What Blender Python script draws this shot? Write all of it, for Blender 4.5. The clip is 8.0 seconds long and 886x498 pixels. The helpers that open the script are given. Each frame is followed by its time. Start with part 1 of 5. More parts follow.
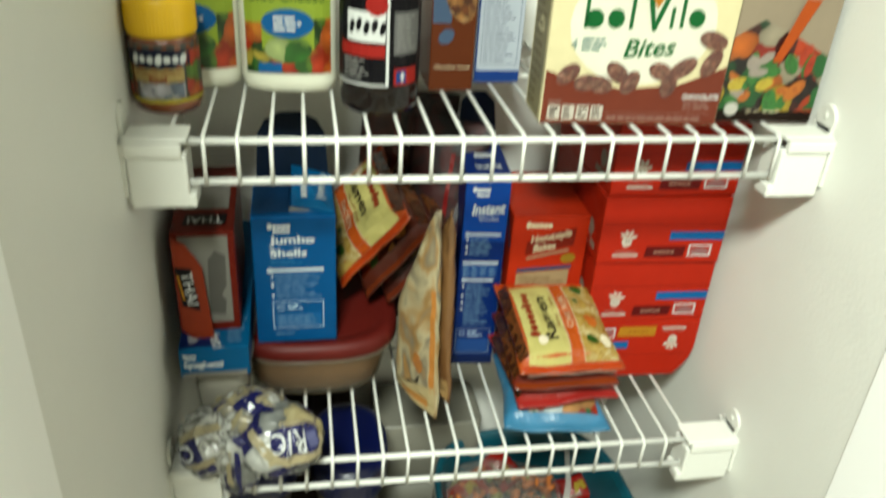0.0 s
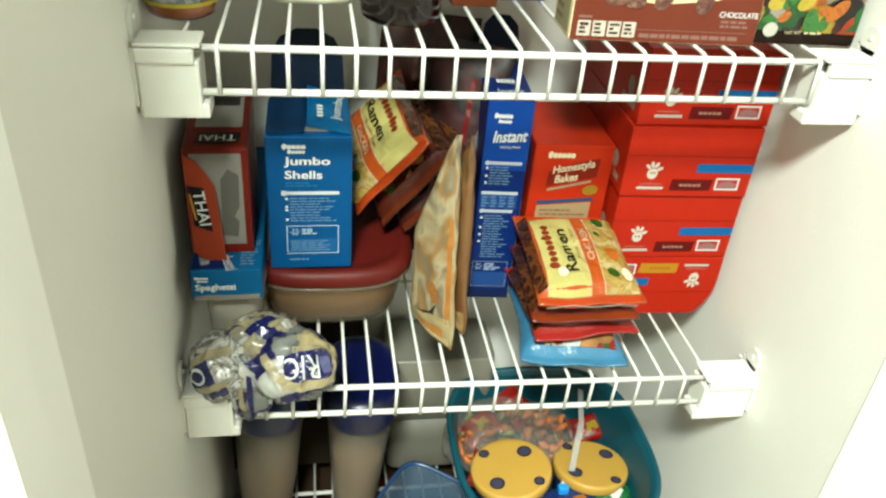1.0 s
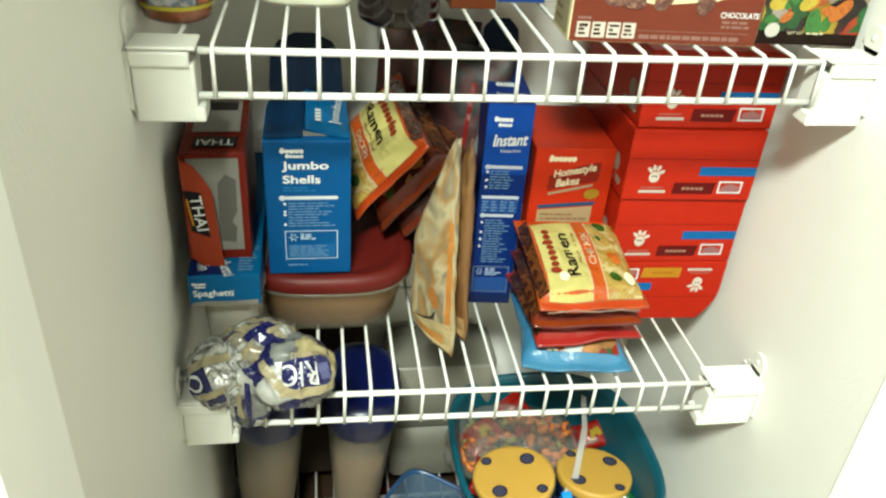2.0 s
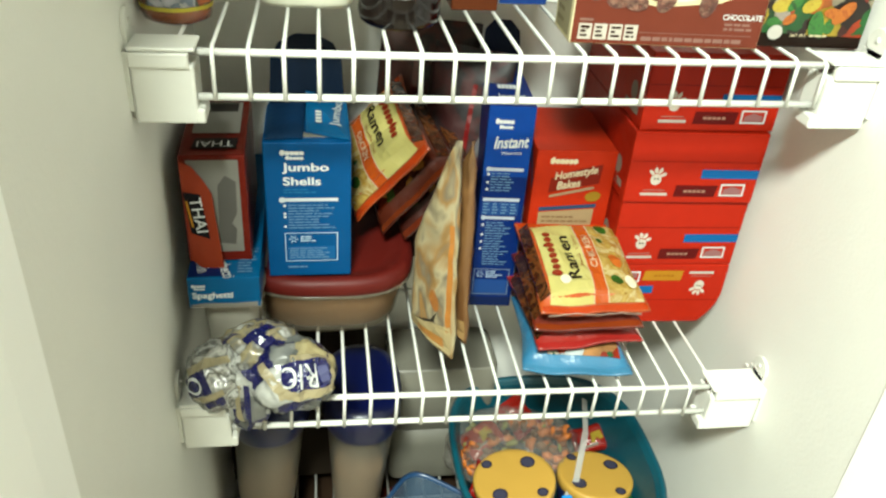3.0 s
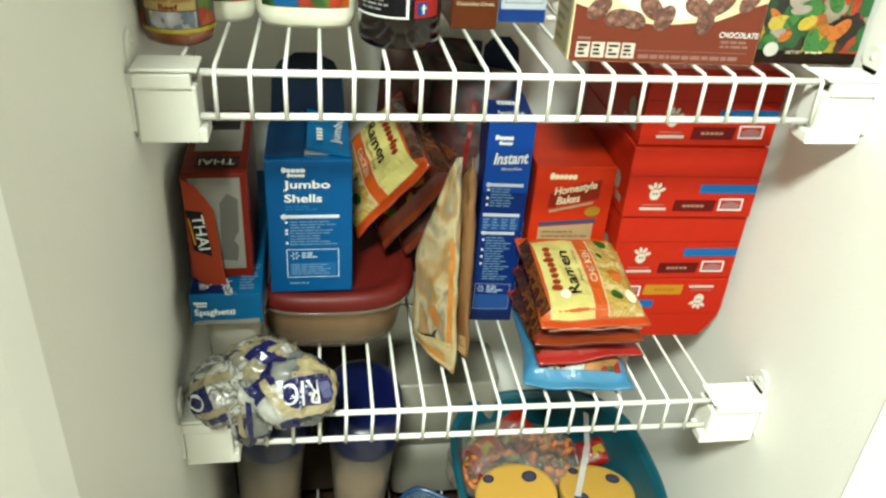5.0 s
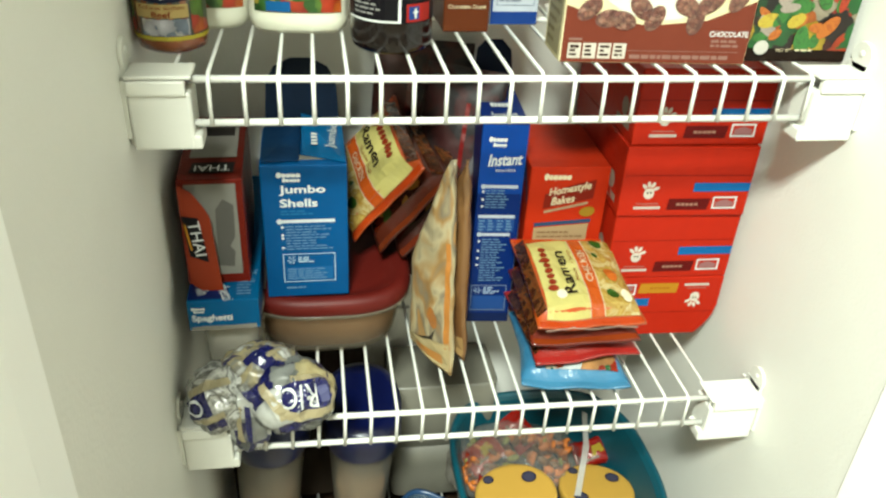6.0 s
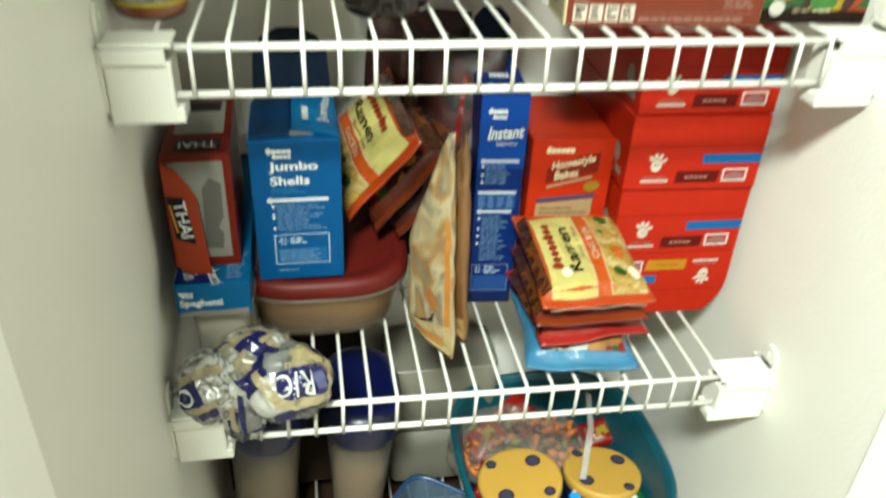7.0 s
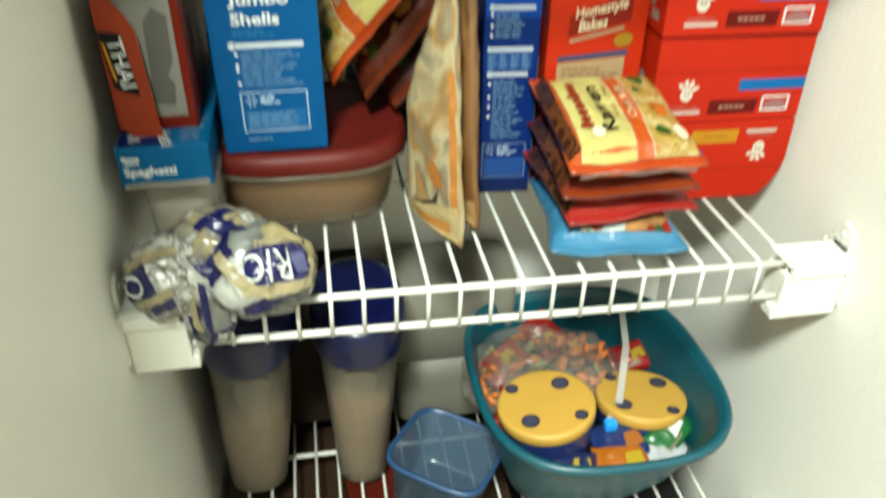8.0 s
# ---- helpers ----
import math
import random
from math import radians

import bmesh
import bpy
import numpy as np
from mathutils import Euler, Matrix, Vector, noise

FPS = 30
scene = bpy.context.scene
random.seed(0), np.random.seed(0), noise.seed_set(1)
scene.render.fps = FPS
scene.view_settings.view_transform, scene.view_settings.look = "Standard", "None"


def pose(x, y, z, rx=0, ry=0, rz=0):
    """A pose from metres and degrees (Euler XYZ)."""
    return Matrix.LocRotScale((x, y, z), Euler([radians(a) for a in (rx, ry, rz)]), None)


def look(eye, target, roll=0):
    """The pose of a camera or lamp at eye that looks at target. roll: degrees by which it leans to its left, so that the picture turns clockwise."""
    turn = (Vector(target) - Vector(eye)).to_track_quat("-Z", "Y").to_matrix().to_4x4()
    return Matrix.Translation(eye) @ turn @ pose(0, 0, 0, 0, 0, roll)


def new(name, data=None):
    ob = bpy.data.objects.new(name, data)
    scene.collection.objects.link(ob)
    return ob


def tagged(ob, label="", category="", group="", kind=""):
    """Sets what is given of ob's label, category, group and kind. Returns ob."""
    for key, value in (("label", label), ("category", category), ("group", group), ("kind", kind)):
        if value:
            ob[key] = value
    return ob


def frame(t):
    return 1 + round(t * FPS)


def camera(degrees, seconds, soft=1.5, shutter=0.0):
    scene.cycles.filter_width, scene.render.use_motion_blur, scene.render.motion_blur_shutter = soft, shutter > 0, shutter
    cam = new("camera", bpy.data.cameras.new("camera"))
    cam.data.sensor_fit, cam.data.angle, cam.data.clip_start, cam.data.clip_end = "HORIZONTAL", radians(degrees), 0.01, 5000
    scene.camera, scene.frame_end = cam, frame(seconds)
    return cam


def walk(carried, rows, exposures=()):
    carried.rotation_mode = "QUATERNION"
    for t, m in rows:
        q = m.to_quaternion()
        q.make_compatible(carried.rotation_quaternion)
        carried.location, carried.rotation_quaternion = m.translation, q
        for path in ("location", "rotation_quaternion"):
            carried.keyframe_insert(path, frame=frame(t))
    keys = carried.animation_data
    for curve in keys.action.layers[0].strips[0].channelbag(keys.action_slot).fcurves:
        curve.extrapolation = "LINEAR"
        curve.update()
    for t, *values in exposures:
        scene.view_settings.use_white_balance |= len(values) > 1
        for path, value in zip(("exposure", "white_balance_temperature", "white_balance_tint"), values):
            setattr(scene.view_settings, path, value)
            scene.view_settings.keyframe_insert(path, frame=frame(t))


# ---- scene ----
cam = camera(59.1, 8.0, soft=2.4, shutter=1.0)
PATH = [
    (0, (0.077, -0.584, 0.229), (0.417, 1.132, -0.74), 3.9),
    (0.5, (0.077, -0.582, 0.204), (0.4, 1.091, -0.844), 4.6),
    (1, (0.071, -0.577, 0.194), (0.386, 1.083, -0.877), 4.9),
    (1.5, (0.075, -0.575, 0.19), (0.379, 1.093, -0.87), 4.4),
    (3, (0.078, -0.57, 0.187), (0.378, 1.105, -0.865), 4.5),
    (3.5, (0.079, -0.574, 0.187), (0.359, 1.107, -0.861), 3.7),
    (4, (0.078, -0.571, 0.188), (0.364, 1.118, -0.845), 4.1),
    (4.5, (0.078, -0.571, 0.191), (0.372, 1.118, -0.838), 4.4),
    (6, (0.079, -0.575, 0.194), (0.383, 1.118, -0.826), 3.3),
    (6.5, (0.078, -0.571, 0.195), (0.386, 1.121, -0.825), 3.5),
    (7, (0.078, -0.546, 0.174), (0.398, 1.118, -0.887), 2.8),
    (7.5, (0.103, -0.516, 0.081), (0.364, 1.171, -0.962), 0.4),
    (8, (0.099, -0.491, 0.021), (0.381, 1.162, -1.069), 0.5),
]
walk(cam, [(t, look(eye, target, roll)) for t, eye, target, roll in PATH], exposures=[(0, -0.78), (0.4, -0.46), (0.9, -0.32), (6.5, -0.32), (7.2, -0.34), (8, -0.18)])

# ---- world and lamps ----
world = bpy.data.worlds.new("world")
scene.world = world
world.use_nodes = True
world.node_tree.nodes["Background"].inputs[0].default_value = (1.0, 0.95, 0.86, 1)
world.node_tree.nodes["Background"].inputs[1].default_value = 0.15

LAMP_AT = (-0.15, -1.12, 1.08)


# ---- materials ----
def rgb(hexa):
    """Linear colour of a six-digit sRGB code."""
    out = []
    for i in (0, 2, 4):
        c = int(hexa[i:i + 2], 16) / 255
        out.append(c / 12.92 if c <= 0.04045 else ((c + 0.055) / 1.055) ** 2.4)
    return (*out, 1.0)


def toned(code, k=0.36):
    """Print colours on card and film, a little deeper than bare pigment."""
    r, g, b, _ = rgb(code)
    if min(r, g, b) > 0.45:
        k = 0.58
    return (r * k, g * k, b * k, 1.0)


def basic(name, color, rough=0.5, metal=0.0, vary=0.12, grain=60.0, bump=0.0, bump_scale=300.0, coat=0.0, alpha=1.0, trans=0.0, fine=0.5, spec=0.5):
    """Principled paint, plastic or card with two scales of variation and a fine relief."""
    m = bpy.data.materials.new(name)
    m.use_nodes = True
    nt = m.node_tree
    b = nt.nodes["Principled BSDF"]
    tc = nt.nodes.new("ShaderNodeTexCoord")
    n1 = nt.nodes.new("ShaderNodeTexNoise")
    n1.inputs["Scale"].default_value, n1.inputs["Detail"].default_value = grain, 6
    n2 = nt.nodes.new("ShaderNodeTexNoise")
    n2.inputs["Scale"].default_value, n2.inputs["Detail"].default_value = grain * 0.12, 3
    for n in (n1, n2):
        nt.links.new(tc.outputs["Object"], n.inputs["Vector"])
    add = nt.nodes.new("ShaderNodeMath")
    add.operation = "MULTIPLY_ADD"
    add.inputs[1].default_value = fine
    nt.links.new(n1.outputs[0], add.inputs[0])
    nt.links.new(n2.outputs[0], add.inputs[2])
    mr = nt.nodes.new("ShaderNodeMapRange")
    mr.inputs["From Min"].default_value, mr.inputs["From Max"].default_value = 0.45, 1.05
    mr.inputs["To Min"].default_value, mr.inputs["To Max"].default_value = 1 - vary, 1 + vary
    nt.links.new(add.outputs[0], mr.inputs["Value"])
    mix = nt.nodes.new("ShaderNodeVectorMath")
    mix.operation = "SCALE"
    mix.inputs[0].default_value = color[:3]
    nt.links.new(mr.outputs[0], mix.inputs["Scale"])
    nt.links.new(mix.outputs[0], b.inputs["Base Color"])
    rr = nt.nodes.new("ShaderNodeMapRange")
    rr.inputs["To Min"].default_value, rr.inputs["To Max"].default_value = max(0.02, rough - 0.08), min(1, rough + 0.08)
    nt.links.new(n2.outputs[0], rr.inputs["Value"])
    nt.links.new(rr.outputs[0], b.inputs["Roughness"])
    b.inputs["Metallic"].default_value = metal
    b.inputs["Specular IOR Level"].default_value = spec
    b.inputs["Coat Weight"].default_value = coat
    b.inputs["Coat Roughness"].default_value = 0.15
    b.inputs["Alpha"].default_value = alpha
    b.inputs["Transmission Weight"].default_value = trans
    if bump:
        n3 = nt.nodes.new("ShaderNodeTexNoise")
        n3.inputs["Scale"].default_value, n3.inputs["Detail"].default_value = bump_scale, 4
        nt.links.new(tc.outputs["Object"], n3.inputs["Vector"])
        bp = nt.nodes.new("ShaderNodeBump")
        bp.inputs["Strength"].default_value, bp.inputs["Distance"].default_value = bump, 0.004
        nt.links.new(n3.outputs[0], bp.inputs["Height"])
        nt.links.new(bp.outputs[0], b.inputs["Normal"])
    return m


def photo(name, colors, scale, rough=0.4, bump=0.25, jitter=0.6, gloss_scale=60.0):
    """Printed or real jumble of small coloured morsels: warped cells, each with one of the colours."""
    m = bpy.data.materials.new(name)
    m.use_nodes = True
    nt = m.node_tree
    b = nt.nodes["Principled BSDF"]
    tc = nt.nodes.new("ShaderNodeTexCoord")
    nz = nt.nodes.new("ShaderNodeTexNoise")
    nz.inputs["Scale"].default_value, nz.inputs["Detail"].default_value = scale * 1.3, 2
    nt.links.new(tc.outputs["Object"], nz.inputs["Vector"])
    sub = nt.nodes.new("ShaderNodeVectorMath")
    sub.operation = "MULTIPLY_ADD"
    sub.inputs[1].default_value = [jitter / scale] * 3
    nt.links.new(nz.outputs["Color"], sub.inputs[0])
    nt.links.new(tc.outputs["Object"], sub.inputs[2])
    vo = nt.nodes.new("ShaderNodeTexVoronoi")
    vo.inputs["Scale"].default_value = scale
    nt.links.new(sub.outputs[0], vo.inputs["Vector"])
    sep = nt.nodes.new("ShaderNodeSeparateColor")
    nt.links.new(vo.outputs["Color"], sep.inputs[0])
    ramp = nt.nodes.new("ShaderNodeValToRGB")
    ramp.color_ramp.interpolation = "CONSTANT"
    els = ramp.color_ramp.elements
    while len(els) < len(colors):
        els.new(0.5)
    for i, c in enumerate(colors):
        els[i].position, els[i].color = i / len(colors), toned(c)
    nt.links.new(sep.outputs[0], ramp.inputs[0])
    mr = nt.nodes.new("ShaderNodeMapRange")
    mr.inputs["From Max"].default_value = 0.8
    mr.inputs["To Min"].default_value, mr.inputs["To Max"].default_value = 1.25, 0.55
    nt.links.new(vo.outputs["Distance"], mr.inputs["Value"])
    sc = nt.nodes.new("ShaderNodeVectorMath")
    sc.operation = "SCALE"
    nt.links.new(ramp.outputs[0], sc.inputs[0])
    nt.links.new(mr.outputs[0], sc.inputs["Scale"])
    nt.links.new(sc.outputs[0], b.inputs["Base Color"])
    b.inputs["Roughness"].default_value = rough
    if bump:
        n3 = nt.nodes.new("ShaderNodeTexNoise")
        n3.inputs["Scale"].default_value = gloss_scale
        nt.links.new(tc.outputs["Object"], n3.inputs["Vector"])
        bp = nt.nodes.new("ShaderNodeBump")
        bp.inputs["Strength"].default_value, bp.inputs["Distance"].default_value = bump, 0.004
        nt.links.new(n3.outputs[0], bp.inputs["Height"])
        nt.links.new(bp.outputs[0], b.inputs["Normal"])
    return m


def marbled(name, colors, scale, rough=0.25, bump=0.6, bump_scale=45.0, stretch=(1, 1, 1)):
    """Printed foil whose colours run softly into each other, with creases."""
    m = bpy.data.materials.new(name)
    m.use_nodes = True
    nt = m.node_tree
    b = nt.nodes["Principled BSDF"]
    tc = nt.nodes.new("ShaderNodeTexCoord")
    mp = nt.nodes.new("ShaderNodeMapping")
    mp.inputs["Scale"].default_value = stretch
    nt.links.new(tc.outputs["Object"], mp.inputs["Vector"])
    nz = nt.nodes.new("ShaderNodeTexNoise")
    nz.inputs["Scale"].default_value, nz.inputs["Detail"].default_value, nz.inputs["Distortion"].default_value = scale, 3, 1.2
    nt.links.new(mp.outputs[0], nz.inputs["Vector"])
    ramp = nt.nodes.new("ShaderNodeValToRGB")
    els = ramp.color_ramp.elements
    while len(els) < len(colors):
        els.new(0.5)
    for i, c in enumerate(colors):
        els[i].position, els[i].color = 0.25 + 0.5 * i / (len(colors) - 1), toned(c)
    nt.links.new(nz.outputs[0], ramp.inputs[0])
    nt.links.new(ramp.outputs[0], b.inputs["Base Color"])
    b.inputs["Roughness"].default_value = rough
    n3 = nt.nodes.new("ShaderNodeTexNoise")
    n3.inputs["Scale"].default_value, n3.inputs["Detail"].default_value = bump_scale, 3
    nt.links.new(mp.outputs[0], n3.inputs["Vector"])
    bp = nt.nodes.new("ShaderNodeBump")
    bp.inputs["Strength"].default_value, bp.inputs["Distance"].default_value = bump, 0.004
    nt.links.new(n3.outputs[0], bp.inputs["Height"])
    nt.links.new(bp.outputs[0], b.inputs["Normal"])
    return m


def film_plastic(name, tint, mixin=0.25, rough=0.15, bump=0.6, bump_scale=90.0):
    """Thin clear plastic: see-through with a crinkled gloss."""
    m = bpy.data.materials.new(name)
    m.use_nodes = True
    nt = m.node_tree
    b = nt.nodes["Principled BSDF"]
    out = nt.nodes["Material Output"]
    b.inputs["Base Color"].default_value = tint
    b.inputs["Roughness"].default_value = rough
    tc = nt.nodes.new("ShaderNodeTexCoord")
    n3 = nt.nodes.new("ShaderNodeTexNoise")
    n3.inputs["Scale"].default_value, n3.inputs["Detail"].default_value = bump_scale, 3
    nt.links.new(tc.outputs["Object"], n3.inputs["Vector"])
    bp = nt.nodes.new("ShaderNodeBump")
    bp.inputs["Strength"].default_value, bp.inputs["Distance"].default_value = bump, 0.004
    nt.links.new(n3.outputs[0], bp.inputs["Height"])
    nt.links.new(bp.outputs[0], b.inputs["Normal"])
    tr = nt.nodes.new("ShaderNodeBsdfTransparent")
    tr.inputs[0].default_value = [0.5 + 0.5 * c for c in tint[:3]] + [1]
    mx = nt.nodes.new("ShaderNodeMixShader")
    mx.inputs[0].default_value = mixin
    nt.links.new(tr.outputs[0], mx.inputs[1])
    nt.links.new(b.outputs[0], mx.inputs[2])
    nt.links.new(mx.outputs[0], out.inputs["Surface"])
    return m


WALL = basic("wall_paint", (0.68, 0.675, 0.63, 1), 0.55, vary=0.03, grain=25, bump=0.10, bump_scale=220)
TRIM = basic("trim_paint", (0.88, 0.88, 0.86, 1), 0.45, vary=0.02, grain=12, bump=0.03, bump_scale=40)
# Tones of the unseen room, ceiling and floor set the bounce light.
ROOM = basic("room_bounce_paint", (0.74, 0.71, 0.62, 1), 0.7, vary=0.04, grain=20, bump=0.1, bump_scale=200)
CEIL = basic("ceiling_paint", (0.60, 0.59, 0.56, 1), 0.8, vary=0.03, grain=20, bump=0.3, bump_scale=150)
FLOOR = basic("carpet", (0.42, 0.37, 0.29, 1), 0.95, vary=0.35, grain=160, bump=0.8, bump_scale=500)
WIRE = basic("white_vinyl_wire", (0.58, 0.58, 0.54, 1), 0.36, vary=0.04, grain=40)
BRACKET = basic("white_plastic_bracket", (0.62, 0.62, 0.57, 1), 0.4, vary=0.03, grain=40, bump=0.04, bump_scale=200)
SCREW = basic("screw_metal", (0.55, 0.55, 0.52, 1), 0.4, metal=1.0)


def card(name, code, rough=0.42, vary=0.10, bump=0.05):
    return basic(name, toned(code), rough, vary=vary, grain=70, bump=bump, bump_scale=120, spec=0.12)


def ink(name, code, rough=0.45):
    return basic(name, toned(code), rough, vary=0.06, grain=120, spec=0.12)


def wrap(name, code, rough=0.30, bump=0.5, scale=55.0, vary=0.2):
    return basic(name, toned(code), rough, vary=vary, grain=60, bump=bump, bump_scale=scale, coat=0.1)


WHITE_INK = ink("white_ink", "e6e8e4")
BLACK_INK = ink("black_ink", "17151a")
BLUE_CARD = card("blue_card", "006ea8")
NAVY_CARD = card("navy_card", "0a3078")
PALE_BLUE_INK = ink("pale_blue_ink", "86b4dc")
GREY_CARD = card("grey_card_inside", "a8a49a", 0.7)
WHITE_CARD = card("white_card", "d9d8d2", 0.6)
RED_CARD = card("red_card", "ee3418")
DARK_RED_INK = ink("dark_red_ink", "7d1512")
BROWN_INK = ink("brown_ink", "5b1410")
TAPE_BLUE = ink("blue_ink", "1a7fd0")
YELLOW_INK = ink("yellow_ink", "f0a62c")
CREAM_INK = ink("cream_ink", "e9d9b4")


# ---- mesh helpers ----
def part(name, bm, material, parent=None, label="", smooth=False):
    me = bpy.data.meshes.new(name)
    bm.to_mesh(me)
    bm.free()
    me.materials.append(material)
    if smooth:
        for p in me.polygons:
            p.use_smooth = len(p.vertices) < 5
    ob = new(name, me)
    ob.parent = parent
    if label:
        ob["label"] = label
    return ob


def thing(name, label, category, m, group="", kind=""):
    ob = new(name)
    ob.empty_display_size = 0.02
    ob.matrix_basis = m
    return tagged(ob, label, category, group, kind)


def slab(x0, y0, z0, x1, y1, z1, bevel=0.0, segs=2, bm=None):
    bm = bm or bmesh.new()
    r = bmesh.ops.create_cube(bm, size=1)
    bmesh.ops.scale(bm, vec=(x1 - x0, y1 - y0, z1 - z0), verts=r["verts"])
    bmesh.ops.translate(bm, vec=((x0 + x1) / 2, (y0 + y1) / 2, (z0 + z1) / 2), verts=r["verts"])
    if bevel:
        edges = list({e for v in r["verts"] for e in v.link_edges})
        bmesh.ops.bevel(bm, geom=edges, offset=bevel, segments=segs, affect="EDGES", profile=0.5)
    return bm


def tube(bm, points, radius, sides=8):
    """A round bar along points, with square joints at its bends and capped ends."""
    rings = []
    pts = [Vector(p) for p in points]
    for i, p in enumerate(pts):
        a = (pts[i] - pts[i - 1]).normalized() if i else (pts[1] - pts[0]).normalized()
        b = (pts[i + 1] - pts[i]).normalized() if i < len(pts) - 1 else a
        d = (a + b).normalized()
        side = d.orthogonal().normalized() if abs(d.x) > 0.99 else d.cross(Vector((1, 0, 0))).normalized()
        up = d.cross(side)
        rings.append([bm.verts.new(p + radius * (math.cos(2 * math.pi * k / sides) * side + math.sin(2 * math.pi * k / sides) * up)) for k in range(sides)])
    for r0, r1 in zip(rings, rings[1:]):
        for k in range(sides):
            bm.faces.new((r0[k], r0[(k + 1) % sides], r1[(k + 1) % sides], r1[k]))
    bm.faces.new(rings[0][::-1])
    bm.faces.new(rings[-1])
    return bm


def loft(rings, cap0=True, cap1=True, bm=None):
    """A skin over closed rings of points."""
    bm = bm or bmesh.new()
    vs = [[bm.verts.new(p) for p in r] for r in rings]
    n = len(vs[0])
    for a, b in zip(vs, vs[1:]):
        for k in range(n):
            bm.faces.new((a[k], a[(k + 1) % n], b[(k + 1) % n], b[k]))
    if cap0:
        bm.faces.new(vs[0][::-1])
    if cap1:
        bm.faces.new(vs[-1])
    return bm


def oval(cx, cy, z, rx, ry, power=2.0, n=40):
    """A ring at height z: a circle for power 2, a rounded rectangle for higher powers."""
    out = []
    for k in range(n):
        a = 2 * math.pi * k / n
        c, s = math.cos(a), math.sin(a)
        out.append((cx + rx * math.copysign(abs(c) ** (2 / power), c), cy + ry * math.copysign(abs(s) ** (2 / power), s), z))
    return out


def turned(profile, n=36, cx=0.0, cy=0.0, cap0=True, cap1=True):
    return loft([oval(cx, cy, z, r, r, 2, n) for r, z in profile], cap0, cap1)


def crumple(bm, amount, scale, seed=0.0, along_normal=True):
    bm.normal_update()
    moves = []
    for v in bm.verts:
        d = noise.noise(v.co * scale + Vector((seed, seed * 0.7, -seed)))
        moves.append(v.normal * d * amount if along_normal else Vector((0, 0, d * amount)))
    for v, d in zip(bm.verts, moves):
        v.co += d
    return bm


def letters(text):
    cu = bpy.data.curves.new("letters", "FONT")
    cu.body, cu.size, cu.resolution_u = text.strip("*/"), 1.0, 3
    if text.startswith("*"):
        cu.offset = 0.022
    if text.endswith("/"):
        cu.shear = 0.28
    ob = bpy.data.objects.new("letters", cu)
    me = bpy.data.meshes.new_from_object(ob)
    vs = [v.co.copy() for v in me.vertices]
    fs = [tuple(p.vertices) for p in me.polygons]
    bpy.data.objects.remove(ob)
    bpy.data.curves.remove(cu)
    bpy.data.meshes.remove(me)
    x0, x1 = min(v.x for v in vs), max(v.x for v in vs)
    y0, y1 = min(v.y for v in vs), max(v.y for v in vs)
    return [((v.x - x0) / (x1 - x0) - 0.5, (v.y - y0) / (y1 - y0) - 0.5) for v in vs], fs


